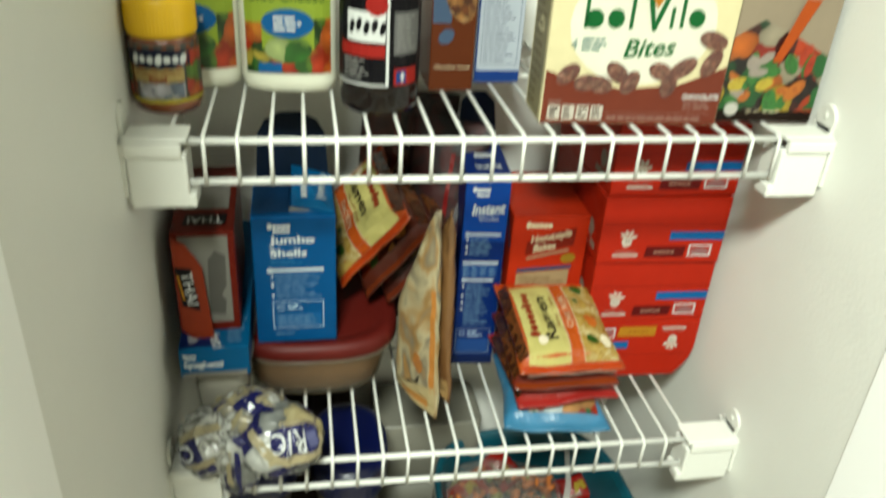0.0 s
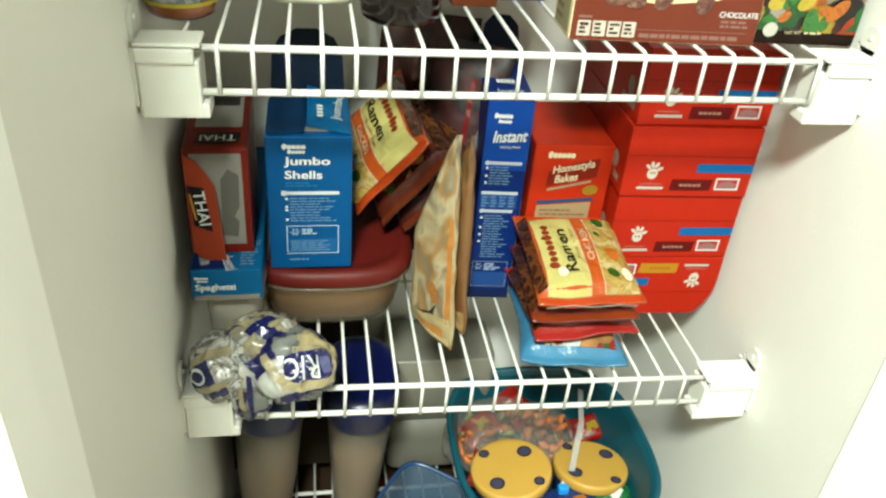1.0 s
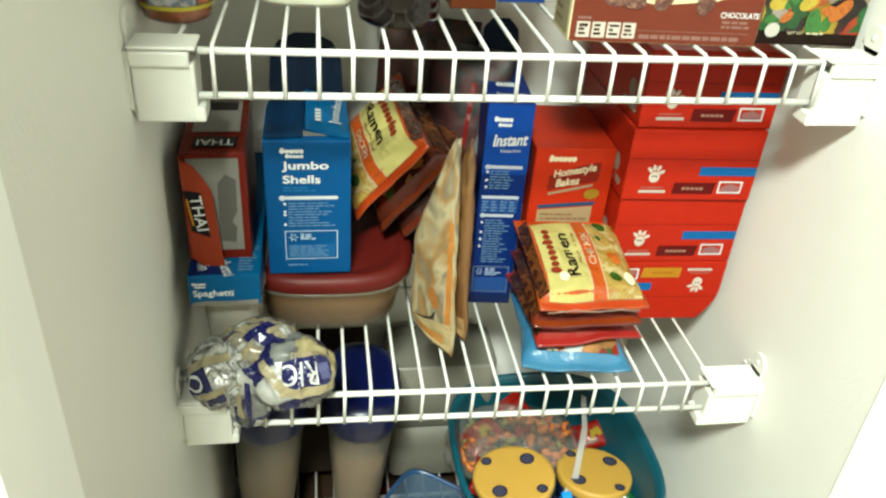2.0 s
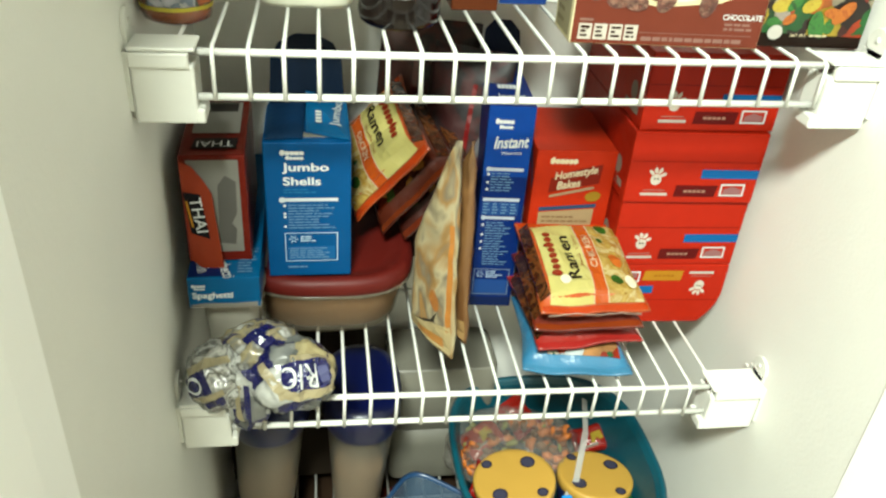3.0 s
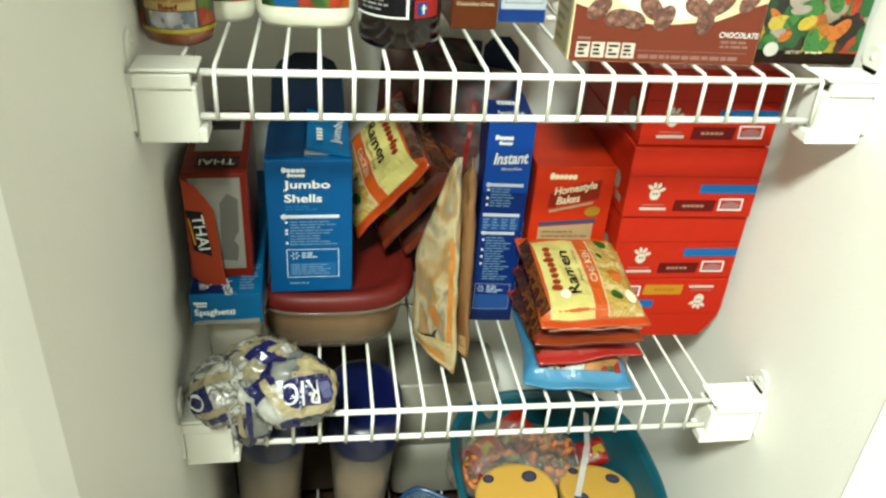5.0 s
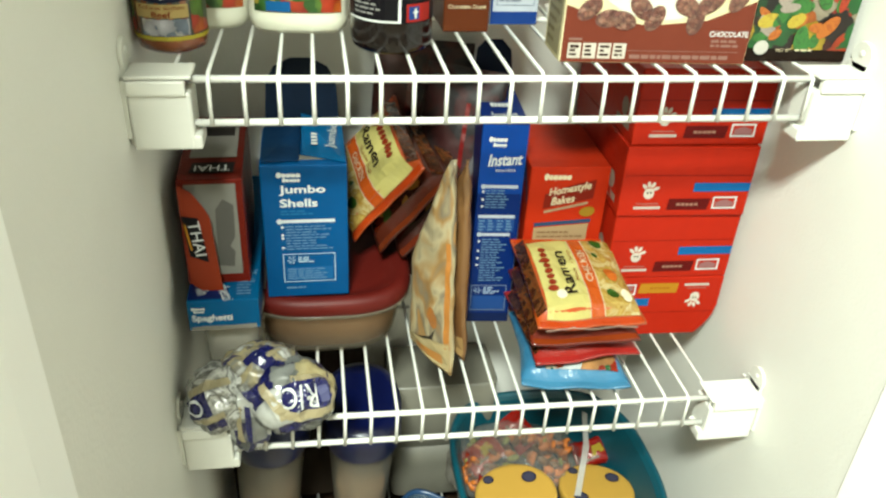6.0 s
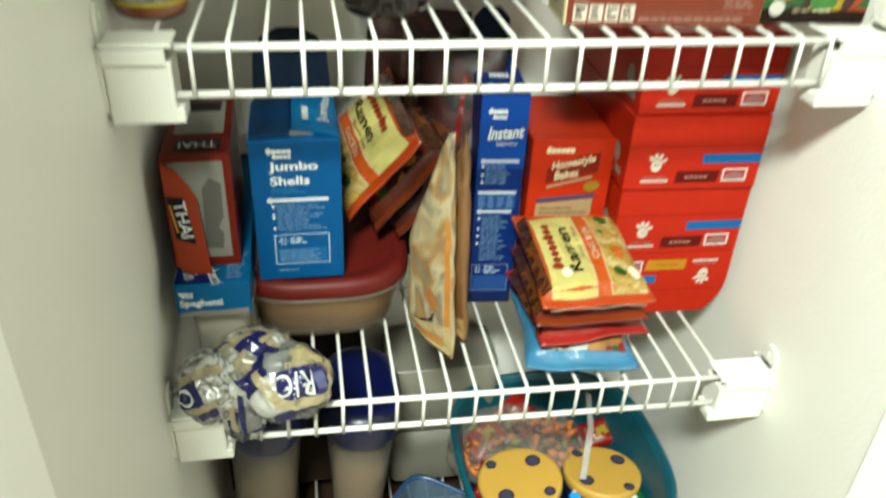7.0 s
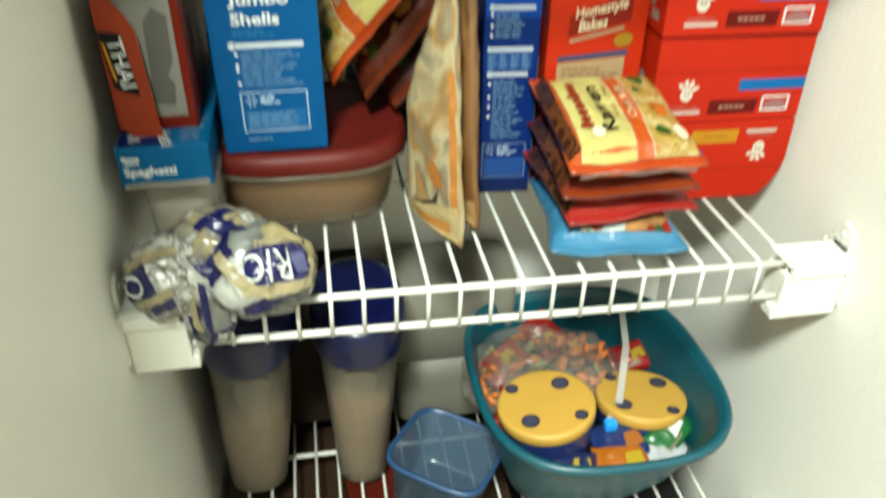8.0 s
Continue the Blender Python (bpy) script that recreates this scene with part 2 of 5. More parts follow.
def printed(name, parent, face, material, items, lift=0.0004, label=""):
    """Flat print on a surface. face maps (u, v, height) to the thing's own space. Items:
    ("r", u0, v0, u1, v1), ("e", u, v, ru, rv, turn), ("p", points), ("t", text, u, v, width, height, turn), ("o", u, v, ru, rv, line)."""
    bm = bmesh.new()

    def put(pts):
        return [bm.verts.new(face(u, v, lift)) for u, v in pts]

    for it in items:
        k, a = it[0], it[1:]
        if k == "r":
            u0, v0, u1, v1 = a
            nu = max(1, min(12, int(abs(u1 - u0) / 0.006)))
            nv = max(1, min(12, int(abs(v1 - v0) / 0.006)))
            g = [put([(u0 + (u1 - u0) * i / nu, v0 + (v1 - v0) * j / nv) for i in range(nu + 1)]) for j in range(nv + 1)]
            for j in range(nv):
                for i in range(nu):
                    bm.faces.new((g[j][i], g[j][i + 1], g[j + 1][i + 1], g[j + 1][i]))
        elif k == "e":
            u, v, ru, rv, turn = a
            c, s = math.cos(radians(turn)), math.sin(radians(turn))
            mid = put([(u, v)])[0]
            half, rim = [], []
            for i in range(24):
                x, y = math.cos(i * math.pi / 12), math.sin(i * math.pi / 12)
                half.append((u + 0.5 * (c * ru * x - s * rv * y), v + 0.5 * (s * ru * x + c * rv * y)))
                rim.append((u + c * ru * x - s * rv * y, v + s * ru * x + c * rv * y))
            half, rim = put(half), put(rim)
            for i in range(24):
                bm.faces.new((mid, half[i], half[(i + 1) % 24]))
                bm.faces.new((half[i], rim[i], rim[(i + 1) % 24], half[(i + 1) % 24]))
        elif k == "o":
            u, v, ru, rv, line = a
            inner = put([(u + (ru - line) * math.cos(i * math.pi / 12), v + (rv - line) * math.sin(i * math.pi / 12)) for i in range(24)])
            outer = put([(u + ru * math.cos(i * math.pi / 12), v + rv * math.sin(i * math.pi / 12)) for i in range(24)])
            for i in range(24):
                bm.faces.new((inner[i], outer[i], outer[(i + 1) % 24], inner[(i + 1) % 24]))
        elif k == "f":
            u0, v0, u1, v1, w = a
            for q in ((u0, v0, u1, v0 + w), (u0, v1 - w, u1, v1), (u0, v0 + w, u0 + w, v1 - w), (u1 - w, v0 + w, u1, v1 - w)):
                bm.faces.new(put([(q[0], q[1]), (q[2], q[1]), (q[2], q[3]), (q[0], q[3])]))
        elif k == "p":
            bm.faces.new(put(a[0]))
        elif k == "t":
            text, u, v, w, hh, turn = a
            c, s = math.cos(radians(turn)), math.sin(radians(turn))
            pts, fs = letters(text)
            vs = put([(u + c * w * x - s * hh * y, v + s * w * x + c * hh * y) for x, y in pts])
            for f in fs:
                try:
                    bm.faces.new([vs[i] for i in f])
                except ValueError:
                    pass
    bodies = [] if parent.parent else [c for c in parent.children if c.type == "MESH"]
    return part(name, bm, material, bodies[0] if bodies else parent, label)


def lines(u0, v0, u1, v1, count, seed, fill=0.55):
    """Rows of bars that stand for small print."""
    rnd = random.Random(seed)
    step = (v1 - v0) / count
    out = []
    for i in range(count):
        v = v1 - (i + 1) * step
        u = u0
        end = u0 + (u1 - u0) * rnd.uniform(0.6, 1.0)
        while u < end - 0.002:
            w = min(end - u, rnd.uniform(0.003, 0.010))
            out.append(("r", u, v + step * (1 - fill) / 2, u + w, v + step * (1 + fill) / 2))
            u += w + 0.0012
    return out


def word_shape(u0, v, width, height, n):
    """A row of touching rounded shapes that stands for a brand word."""
    return [("e", u0 + width * (i + 0.5) / n, v + (0.1 * height if i == 0 else 0), width / n * 0.52, height * (0.55 if i == 0 else 0.40), -8) for i in range(n)]


def front_of(w):
    return lambda u, v, h: Vector((u - w / 2, -h, v))


def left_of(w, d):
    return lambda u, v, h: Vector((-w / 2 - h, d - u, v))


def right_of(w, d):
    return lambda u, v, h: Vector((w / 2 + h, u, v))


def top_of(w, hgt):
    return lambda u, v, h: Vector((u - w / 2, v, hgt + h))


def carton_mesh(w, d, h, seed, dent=0.0012, bevel=0.0012, cuts=5):
    """A folded card box, a little bowed and dented, with worn edges. Base at z 0, front at y 0."""
    bm = slab(-w / 2, 0, 0, w / 2, d, h)
    bmesh.ops.subdivide_edges(bm, edges=bm.edges[:], cuts=cuts, use_grid_fill=True)
    for v in bm.verts:
        fx, fy, fz = 2 * v.co.x / w, 2 * v.co.y / d - 1, 2 * v.co.z / h - 1
        inner = [1 - abs(f) ** 4 for f in (fx, fy, fz)]
        k = noise.noise(Vector((v.co.x, v.co.y, v.co.z)) * 22 + Vector((seed, 0, seed * 2))) * dent
        if abs(fx) > 0.999:
            v.co.x += math.copysign(inner[1] * inner[2], fx) * k
        if fy > 0.999:
            v.co.y += inner[0] * inner[2] * k
        if fz > 0.999:
            v.co.z += inner[0] * inner[1] * k * 0.6
    if bevel:
        sharp = [e for e in bm.edges if len(e.link_faces) == 2 and e.calc_face_angle(0) > 1.2]
        bmesh.ops.bevel(bm, geom=sharp, offset=bevel, segments=2, affect="EDGES", profile=0.5)
    return bm


# ---- the closet ----
XL, XR, YB, YF = -0.060, 0.532, 0.310, -0.250
FLOOR_Z, CEIL_Z = -1.25, 1.15
JAMB_R = -0.143


def structure(name, bm, material, label):
    return tagged(part(name, bm, material), label, name.split("_")[0], "", "structure")


structure("floor", slab(-1.9, -3.4, FLOOR_Z - 0.1, 2.1, YB + 0.1, FLOOR_Z), FLOOR, "beige carpet floor of closet and room")
structure("ceiling", slab(-1.9, -3.4, CEIL_Z, 2.1, YB + 0.1, CEIL_Z + 0.1), CEIL, "off-white textured ceiling above closet and room")
structure("wall_back", slab(XL - 0.1, YB, FLOOR_Z, XR + 0.1, YB + 0.1, CEIL_Z), WALL, "cream painted back wall of the closet")
structure("wall_left", slab(XL - 0.1, YF, FLOOR_Z, XL, YB, CEIL_Z), WALL, "cream painted side wall of the closet")
structure("wall_right", slab(XR, JAMB_R, FLOOR_Z, XR + 0.1, YB, CEIL_Z), WALL, "bright cream painted side wall of the closet")
structure("wall_front_left", slab(-1.9, YF - 0.098, FLOOR_Z, XL - 0.1, YF - 0.002, CEIL_Z), WALL, "unseen cream painted room wall beside the closet door")
structure("wall_front_right", slab(XR + 0.1, YF - 0.098, FLOOR_Z, 2.1, YF - 0.002, CEIL_Z), WALL, "unseen cream painted room wall beside the closet door")
structure("wall_front_top", slab(XL - 0.1, YF - 0.098, 0.80, XR + 0.1, YF - 0.002, CEIL_Z), WALL, "cream painted wall over the closet door")
# Unseen walls that close the room and throw light back into the closet.
structure("wall_room_left", slab(-2.0, -3.4, FLOOR_Z, -1.9, YB + 0.1, CEIL_Z), ROOM, "unseen cream painted room wall")
structure("wall_room_right", slab(2.1, -3.4, FLOOR_Z, 2.2, YB + 0.1, CEIL_Z), ROOM, "unseen cream painted room wall")
structure("wall_room_back", slab(-1.9, -3.5, FLOOR_Z, 2.1, -3.4, CEIL_Z), ROOM, "unseen cream painted room wall opposite the closet")


def jamb(name, x, side, y_in):
    """Door jamb board with its stop and the casing on the room's side."""
    ob = thing(name, "white glossy painted door jamb with stop", "door jamb", pose(x, 0, 0), kind="structure")
    s = side
    b = slab(min(0, -s * 0.1), YF - 0.102, FLOOR_Z, max(0, -s * 0.1) + 0.0, y_in, 0.80, 0.001)
    bmesh.ops.translate(b, vec=(s * 0.0015, 0, 0), verts=b.verts)
    part("board", b, TRIM, ob)
    xs = sorted((s * 0.0015, s * 0.014))
    part("door_stop", slab(xs[0], YF - 0.100, FLOOR_Z, xs[1], YF - 0.061, 0.79, 0.003), TRIM, ob)
    xs = sorted((s * -0.004, -s * 0.070))
    part("casing", slab(xs[0], YF - 0.118, FLOOR_Z, xs[1], YF - 0.1025, 0.86, 0.004), TRIM, ob)
    return ob


jamb("door_jamb", XL, 1, YF)
jamb("door_jamb", XR, -1, JAMB_R)

# ceiling lamp of the room: a round glass dome on a metal ring
lamp_ob = thing("ceiling_lamp", "round white glass ceiling lamp, lit", "lamp", pose(LAMP_AT[0], LAMP_AT[1], CEIL_Z))
part("ring", turned([(0.17, -0.018), (0.175, -0.010), (0.175, -0.001)], 48), SCREW, lamp_ob)
glow = bpy.data.materials.new("lamp_glass")
glow.use_nodes = True
glow.node_tree.nodes["Principled BSDF"].inputs["Emission Color"].default_value = (0.97, 1.0, 0.84, 1)
glow.node_tree.nodes["Principled BSDF"].inputs["Emission Strength"].default_value = 6.0
part("diffuser", turned([(0.160, -0.0185), (0.150, -0.023), (0.09, -0.026)], 48), glow, lamp_ob, "white glass diffuser, lit", True)
bulb = bpy.data.lights.new("ceiling_bulb", "AREA")
bulb.shape, bulb.size = "DISK", 0.32
bulb.energy, bulb.color = 148, (0.91, 1.0, 0.88)
bulb_ob = new("ceiling_bulb", bulb)
bulb_ob.matrix_basis = pose(LAMP_AT[0], LAMP_AT[1], CEIL_Z - 0.034, 0, 0, 0)


# ---- wire shelves ----
PITCH, DEPTH, ROD, FINE, LIP = 0.0254, 0.295, 0.0029, 0.0017, 0.034
SHELF_B, SHELF_C = -0.3365, -0.700


def wire_shelf(z, x_first, roll, label):
    """Ventilated shelf: front rod, lip rod, middle and back rods, and bent wires over them."""
    ob = thing("wire_shelf", label, "shelf", pose(0, 0, z, 0, roll, 0), "wire shelves in the closet")
    x0, x1 = -0.030, 0.500
    for name, y, dz in (("front_rod", 0, 0), ("lip_rod", 0, -LIP), ("middle_rod", 0.178, 0), ("back_rod", DEPTH, 0)):
        part(name, tube(bmesh.new(), [(x0, y, dz), (x1, y, dz)], ROD, 10), WIRE, ob, smooth=True)
    one = None
    n0 = -int((x_first - x0) / PITCH)
    for k in range(n0, 40):
        x = x_first + k * PITCH
        if x > x1 - 0.004:
            break
        if one is None:
            top = ROD + FINE * 0.6
            pts = [(0, DEPTH + 0.003, top), (0, 0.002, top), (0, -ROD - 0.0009, top - 0.003), (0, -ROD - 0.0010, -LIP - 0.0012)]
            one = part("deck_wire", tube(bmesh.new(), pts, FINE, 8), WIRE, ob, smooth=True)
            one.location.x = x
        else:
            w = new("deck_wire", one.data)
            w.parent, w.location.x = ob, x
    return ob


def end_bracket(x_wall, side, z, label, reach=0.0475):
    """White plastic end bracket: wall plate with a rounded head, a boxed saddle under the rods and a clip over them."""
    ob = thing("shelf_bracket", label, "bracket", pose(x_wall, 0, z), "end brackets of the shelves")
    s = side

    def box(name, a0, y0, z0, a1, y1, z1, bev=0.002, lab=""):
        xa, xb = sorted((s * a0, s * a1))
        return part(name, slab(xa, y0, z0, xb, y1, z1, bev), BRACKET, ob, lab)

    box("saddle", 0.003, -0.010, -0.052, reach, 0.022, -0.0072, 0.0022)
    box("saddle_hook", reach - 0.002, -0.0095, -0.052, reach + 0.005, 0.018, -0.0405, 0.0018)
    box("saddle_lip", 0.003, -0.0130, -0.0090, reach - 0.003, -0.0060, 0.0024, 0.0015)
    box("clip", 0.003, -0.0125, 0.0030, reach + 0.002, 0.020, 0.0062, 0.0014)
    plate = slab(0, -0.011, -0.050, 0.003, 0.032, 0.010)
    bmesh.ops.bevel(plate, geom=[e for e in plate.edges if abs(e.verts[0].co.x - e.verts[1].co.x) > 0.003], offset=0.008, segments=4, affect="EDGES")
    if s < 0:
        bmesh.ops.scale(plate, vec=(-1, 1, 1), verts=plate.verts)
        bmesh.ops.reverse_faces(plate, faces=plate.faces)
    part("wall_plate", plate, BRACKET, ob)
    ear = turned([(0.0125, 0), (0.013, 0.0015), (0.0125, 0.003)], 24)
    bmesh.ops.rotate(ear, cent=(0, 0, 0), matrix=Matrix.Rotation(s * math.pi / 2, 3, "Y"), verts=ear.verts)
    bmesh.ops.translate(ear, vec=(0, 0.008, 0.016), verts=ear.verts)
    part("screw_ear", ear, BRACKET, ob, smooth=False)
    sc = turned([(0.0025, 0.0), (0.0025, 0.0010), (0.0015, 0.0016)], 12)
    bmesh.ops.rotate(sc, cent=(0, 0, 0), matrix=Matrix.Rotation(s * math.pi / 2, 3, "Y"), verts=sc.verts)
    bmesh.ops.translate(sc, vec=(s * 0.003, 0.008, 0.019), verts=sc.verts)
    part("screw", sc, BRACKET, ob)
    return ob


TILT_B = 1.1
for z, xf, roll, lab in ((0, 0.0, 0, "white vinyl-coated wire shelf crowded with bottles and boxes"), (SHELF_B, -0.0065, TILT_B, "white vinyl-coated wire shelf stacked with dry food packages"), (SHELF_C, 0.010, 0, "white vinyl-coated wire shelf holding jars and a teal tub")):
    wire_shelf(z, xf, roll, lab)
    end_bracket(XL, 1, z + (0.001 if roll else 0), "white plastic shelf bracket screwed to the wall")
    end_bracket(XR, -1, z - math.tan(radians(roll)) * 0.50, "white plastic shelf bracket screwed to the wall", 0.058 if roll else 0.0475)


def deck_a():
    return ROD + FINE * 1.6


def deck_b(x):
    return SHELF_B - math.tan(radians(TILT_B)) * x + deck_a() - 0.0002


DECK_C = SHELF_C + deck_a()


# ---- top shelf ----
def round_face(r, cx=0.0, cy=0.0):
    """Wraps print round a jar: u along the arc from the front, v up."""
    return lambda u, v, h: Vector((cx + (r + h) * math.sin(u / r), cy - (r + h) * math.cos(u / r), v))


VEG = photo("vegetable_print", ["3d7a2a", "e0451c", "f0912a", "25561f", "d9c34a", "c8301c", "6f9a35", "e8722a"], 75)
VEG_DARK = photo("stir_fry_print", ["1d5a2c", "e04a12", "3a1c14", "f07a1c", "2e7d3a", "5b1a10", "e8c12a", "24160f", "c8341a", "d8c8a8"], 48, bump=0.05)


def bouillon_jar():
    ob = thing("bouillon_jar", "small glass jar of brown bouillon cubes with yellow lid", "jar", pose(-0.0320, 0.064, deck_a()))
    glass = basic("amber_granules", rgb("6e3a1e"), 0.2, vary=0.4, grain=500, bump=0.2, bump_scale=900, coat=0.8)
    part("glass_body", turned([(0.020, 0), (0.0255, 0.003), (0.0272, 0.009), (0.0272, 0.056), (0.025, 0.062), (0.023, 0.066)], 40), glass, ob, "brown granules behind glass", True)
    yel = basic("yellow_lid_plastic", rgb("cfa414"), 0.35, vary=0.05)
    lid = turned([(0.0262, 0.062), (0.0268, 0.064), (0.0268, 0.088), (0.0255, 0.0905), (0.018, 0.0912)], 60)
    part("lid", lid, yel, ob, "ribbed yellow plastic screw lid", True)
    rib = bmesh.new()
    for k in range(60):
        a = 2 * math.pi * k / 60
        tube(rib, [(0.0268 * math.cos(a), 0.0268 * math.sin(a), 0.065), (0.0268 * math.cos(a), 0.0268 * math.sin(a), 0.087)], 0.0004, 4)
    part("lid_ribs", rib, yel, ob)
    f = round_face(0.0272)
    printed("label_paper", ob, f, ink("grey_label", "6b6a62"), [("r", -0.058, 0.012, 0.058, 0.058)], 0.0003, "grey label round the jar")
    printed("brand_band", ob, f, ink("jar_navy", "1b2440"), [("r", -0.026, 0.041, 0.024, 0.053), ("e", -0.001, 0.047, 0.026, 0.0075, 0)], 0.0006)
    printed("brand_mark", ob, f, WHITE_INK, [("e", -0.019 + i * 0.0062, 0.0462, 0.0026, 0.0028 if i % 3 else 0.0042, -15) for i in range(7)], 0.0009)
    printed("tan_banner", ob, f, ink("jar_tan", "e2c27a"), [("r", -0.023, 0.0285, 0.018, 0.0385)], 0.0006)
    printed("banner_text", ob, f, ink("jar_red", "a03a1c"), [("t", "*Beef", -0.002, 0.0312, 0.014, 0.0042, 0), ("t", "Reduced Sodium", -0.002, 0.0362, 0.034, 0.0028, 0)], 0.0009)
    printed("garlic_picture", ob, f, photo("onion_print", ["b8b4b8", "9fb0c0", "c8c2b8", "8e9cae"], 90), [("r", -0.018, 0.015, 0.018, 0.0275)], 0.0006)
    for item in (("r", 0.020, 0.016, 0.040, 0.052), ("r", -0.042, 0.016, -0.026, 0.04)):
        printed("vegetable_picture", ob, f, VEG, [item], 0.0006)
    printed("yellow_band", ob, f, ink("jar_yellow", "e8d44a"), [("r", -0.058, 0.0115, 0.058, 0.0145)], 0.0007)


bouillon_jar()

BOTTLE_WHITE = basic("white_dressing_plastic", rgb("c8c8b6"), 0.3, vary=0.04, grain=30, coat=0.3)


def dressing_bottle(x, y, turn, label):
    """Flat-sided plastic dressing bottle, white dressing inside, with a wrap label and cap."""
    ob = thing("dressing_bottle", label, "bottle", pose(x, y, deck_a(), 0, 0, turn), "salad dressing bottles")
    w, d = 0.0425, 0.027
    prof = [(0.84, 0.80, 0), (0.95, 0.93, 0.004), (1, 1, 0.012), (1, 1, 0.135), (0.9, 0.95, 0.16), (0.5, 0.7, 0.185), (0.34, 0.5, 0.195), (0.34, 0.5, 0.203)]
    part("bottle_body", loft([oval(0, 0, z, w * a, d * b, 3.2, 48) for a, b, z in prof]), BOTTLE_WHITE, ob, "", True)
    part("cap", loft([oval(0, 0, z, r, r, 2, 40) for r, z in ((0.017, 0.2), (0.0175, 0.202), (0.017, 0.226), (0.014, 0.228))]), basic("green_cap", rgb("2d6b35"), 0.4), ob, "", True)

    def f(u, v, h):
        t = min(0.9999, abs(u) / w)
        return Vector((u, -(d + 0.0003) * (1 - t ** 3.2) ** (1 / 3.2) - h, v))

    printed("label_green", ob, f, ink("lime_green", "b9d24a"), [("r", -0.036, 0.020, 0.036, 0.125)], 0.0006, "green and yellow label with vegetables")
    printed("vegetable_picture", ob, f, VEG, [("r", -0.036, 0.019, 0.036, 0.040), ("r", -0.036, 0.04, -0.022, 0.062), ("r", 0.022, 0.04, 0.036, 0.066)], 0.0009)
    printed("label_lettuce", ob, f, photo("lettuce_print", ["3f8a2c", "8fbf4a", "c9dc8a", "2a6a22"], 60), [("e", 0, 0.040, 0.020, 0.012, 0)], 0.0011)
    printed("label_oval", ob, f, ink("label_blue", "1d78c0"), [("e", 0, 0.062, 0.022, 0.0125, 0), ("r", -0.026, 0.0195, -0.006, 0.028)], 0.0013)
    printed("label_words", ob, f, WHITE_INK, lines(-0.012, 0.055, 0.012, 0.069, 3, 5), 0.0016)
    printed("label_title", ob, f, ink("label_dark_green", "1f5a2e"), [("t", "Blue Cheese", 0, 0.0855, 0.062, 0.0105, 0)], 0.0013)
    return ob


dressing_bottle(-0.018, 0.135, 4, "white dressing bottle with vegetable label behind the jar")
dressing_bottle(0.066, 0.124, -2, "white creamy dressing bottle with green blue-cheese label")


def sauce_bottle():
    ob = thing("sauce_bottle", "dark brown sauce bottle with black, white and red label", "bottle", pose(0.141, 0.071, deck_a()))
    dark = basic("dark_sauce_glass", rgb("0c0504"), 0.14, vary=0.2, coat=0.0)
    part("bottle_body", turned([(0.028, 0), (0.032, 0.003), (0.0335, 0.009), (0.0335, 0.105), (0.031, 0.120), (0.018, 0.145), (0.0135, 0.155), (0.0135, 0.180)], 48), dark, ob, "dark glossy glass", True)
    part("cap", turned([(0.0155, 0.176), (0.016, 0.178), (0.016, 0.198), (0.014, 0.200)], 40), basic("red_cap", rgb("b02018"), 0.35), ob, "", True)
    f = round_face(0.0336)
    printed("label_black", ob, f, BLACK_INK, [("r", -0.050, 0.026, 0.075, 0.104)], 0.0003, "black paper label")
    printed("label_white_edge", ob, f, WHITE_INK, [("r", -0.046, 0.0265, 0.004, 0.028), ("r", 0.002, 0.0265, 0.0042, 0.104), ("r", -0.032, 0.062, 0.001, 0.086)], 0.0006)
    red = ink("label_red", "c8322a")
    for item in (("r", -0.040, 0.050, 0.001, 0.060), ("r", 0.0085, 0.027, 0.032, 0.041), ("e", -0.006, 0.091, 0.009, 0.008, 0)):
        printed("label_red", ob, f, red, [item], 0.0007)
    printed("label_grey_panel", ob, f, ink("label_grey", "8a8886"), [("r", 0.008, 0.052, 0.034, 0.086)], 0.0006)
    printed("label_blue_square", ob, f, ink("label_square_blue", "2b4f9c"), [("r", 0.0105, 0.029, 0.0195, 0.039)], 0.0010)
    printed("label_square_mark", ob, f, WHITE_INK, [("r", 0.0152, 0.030, 0.0168, 0.0375), ("r", 0.0138, 0.0340, 0.0185, 0.0352)], 0.0013)
    printed("label_script", ob, f, BLACK_INK, [("e", -0.027 + i * 0.0065, 0.0735 + (i % 2) * 0.002, 0.0024, 0.0055, -12) for i in range(5)], 0.0009)
    for items in (lines(-0.036, 0.031, -0.006, 0.049, 5, 8, 0.4), lines(0.010, 0.055, 0.032, 0.084, 8, 9, 0.35)):
        printed("label_small_print", ob, f, ink("label_print_grey", "b9b7b2"), items, 0.0010)


sauce_bottle()


def simple_carton(name, label, m, w, d, h, material, seed, category="box", **k):
    ob = thing(name, label, category, m)
    part("carton", carton_mesh(w, d, h, seed, **k), material, ob)
    return ob


def cookie_box():
    w, d, h = 0.041, 0.13, 0.155
    ob = simple_carton("cookie_box", "brown cookie box with chocolate chunk picture on its end", pose(0.211, 0.111, deck_a(), 0, 0, 1), w, d, h, card("brown_card", "7a3c1e"), 3)
    f = front_of(w)
    printed("blue_panel", ob, f, ink("dusk_blue", "5d7596"), [("r", 0.001, 0.062, 0.018, 0.15), ("e", 0.014, 0.05, 0.008, 0.006, 40)], 0.0004)
    printed("cookie_picture", ob, f, photo("cookie_print", ["c98a4a", "6a3418", "d8a468", "8a4a20", "b87838"], 160), [("e", 0.026, 0.082, 0.013, 0.020, 20), ("e", 0.02, 0.12, 0.014, 0.016, -20)], 0.0007)
    printed("title", ob, f, CREAM_INK, [("t", "Chocolate Chunk", 0.021, 0.0225, 0.034, 0.0035, 0)], 0.0007)
    return ob


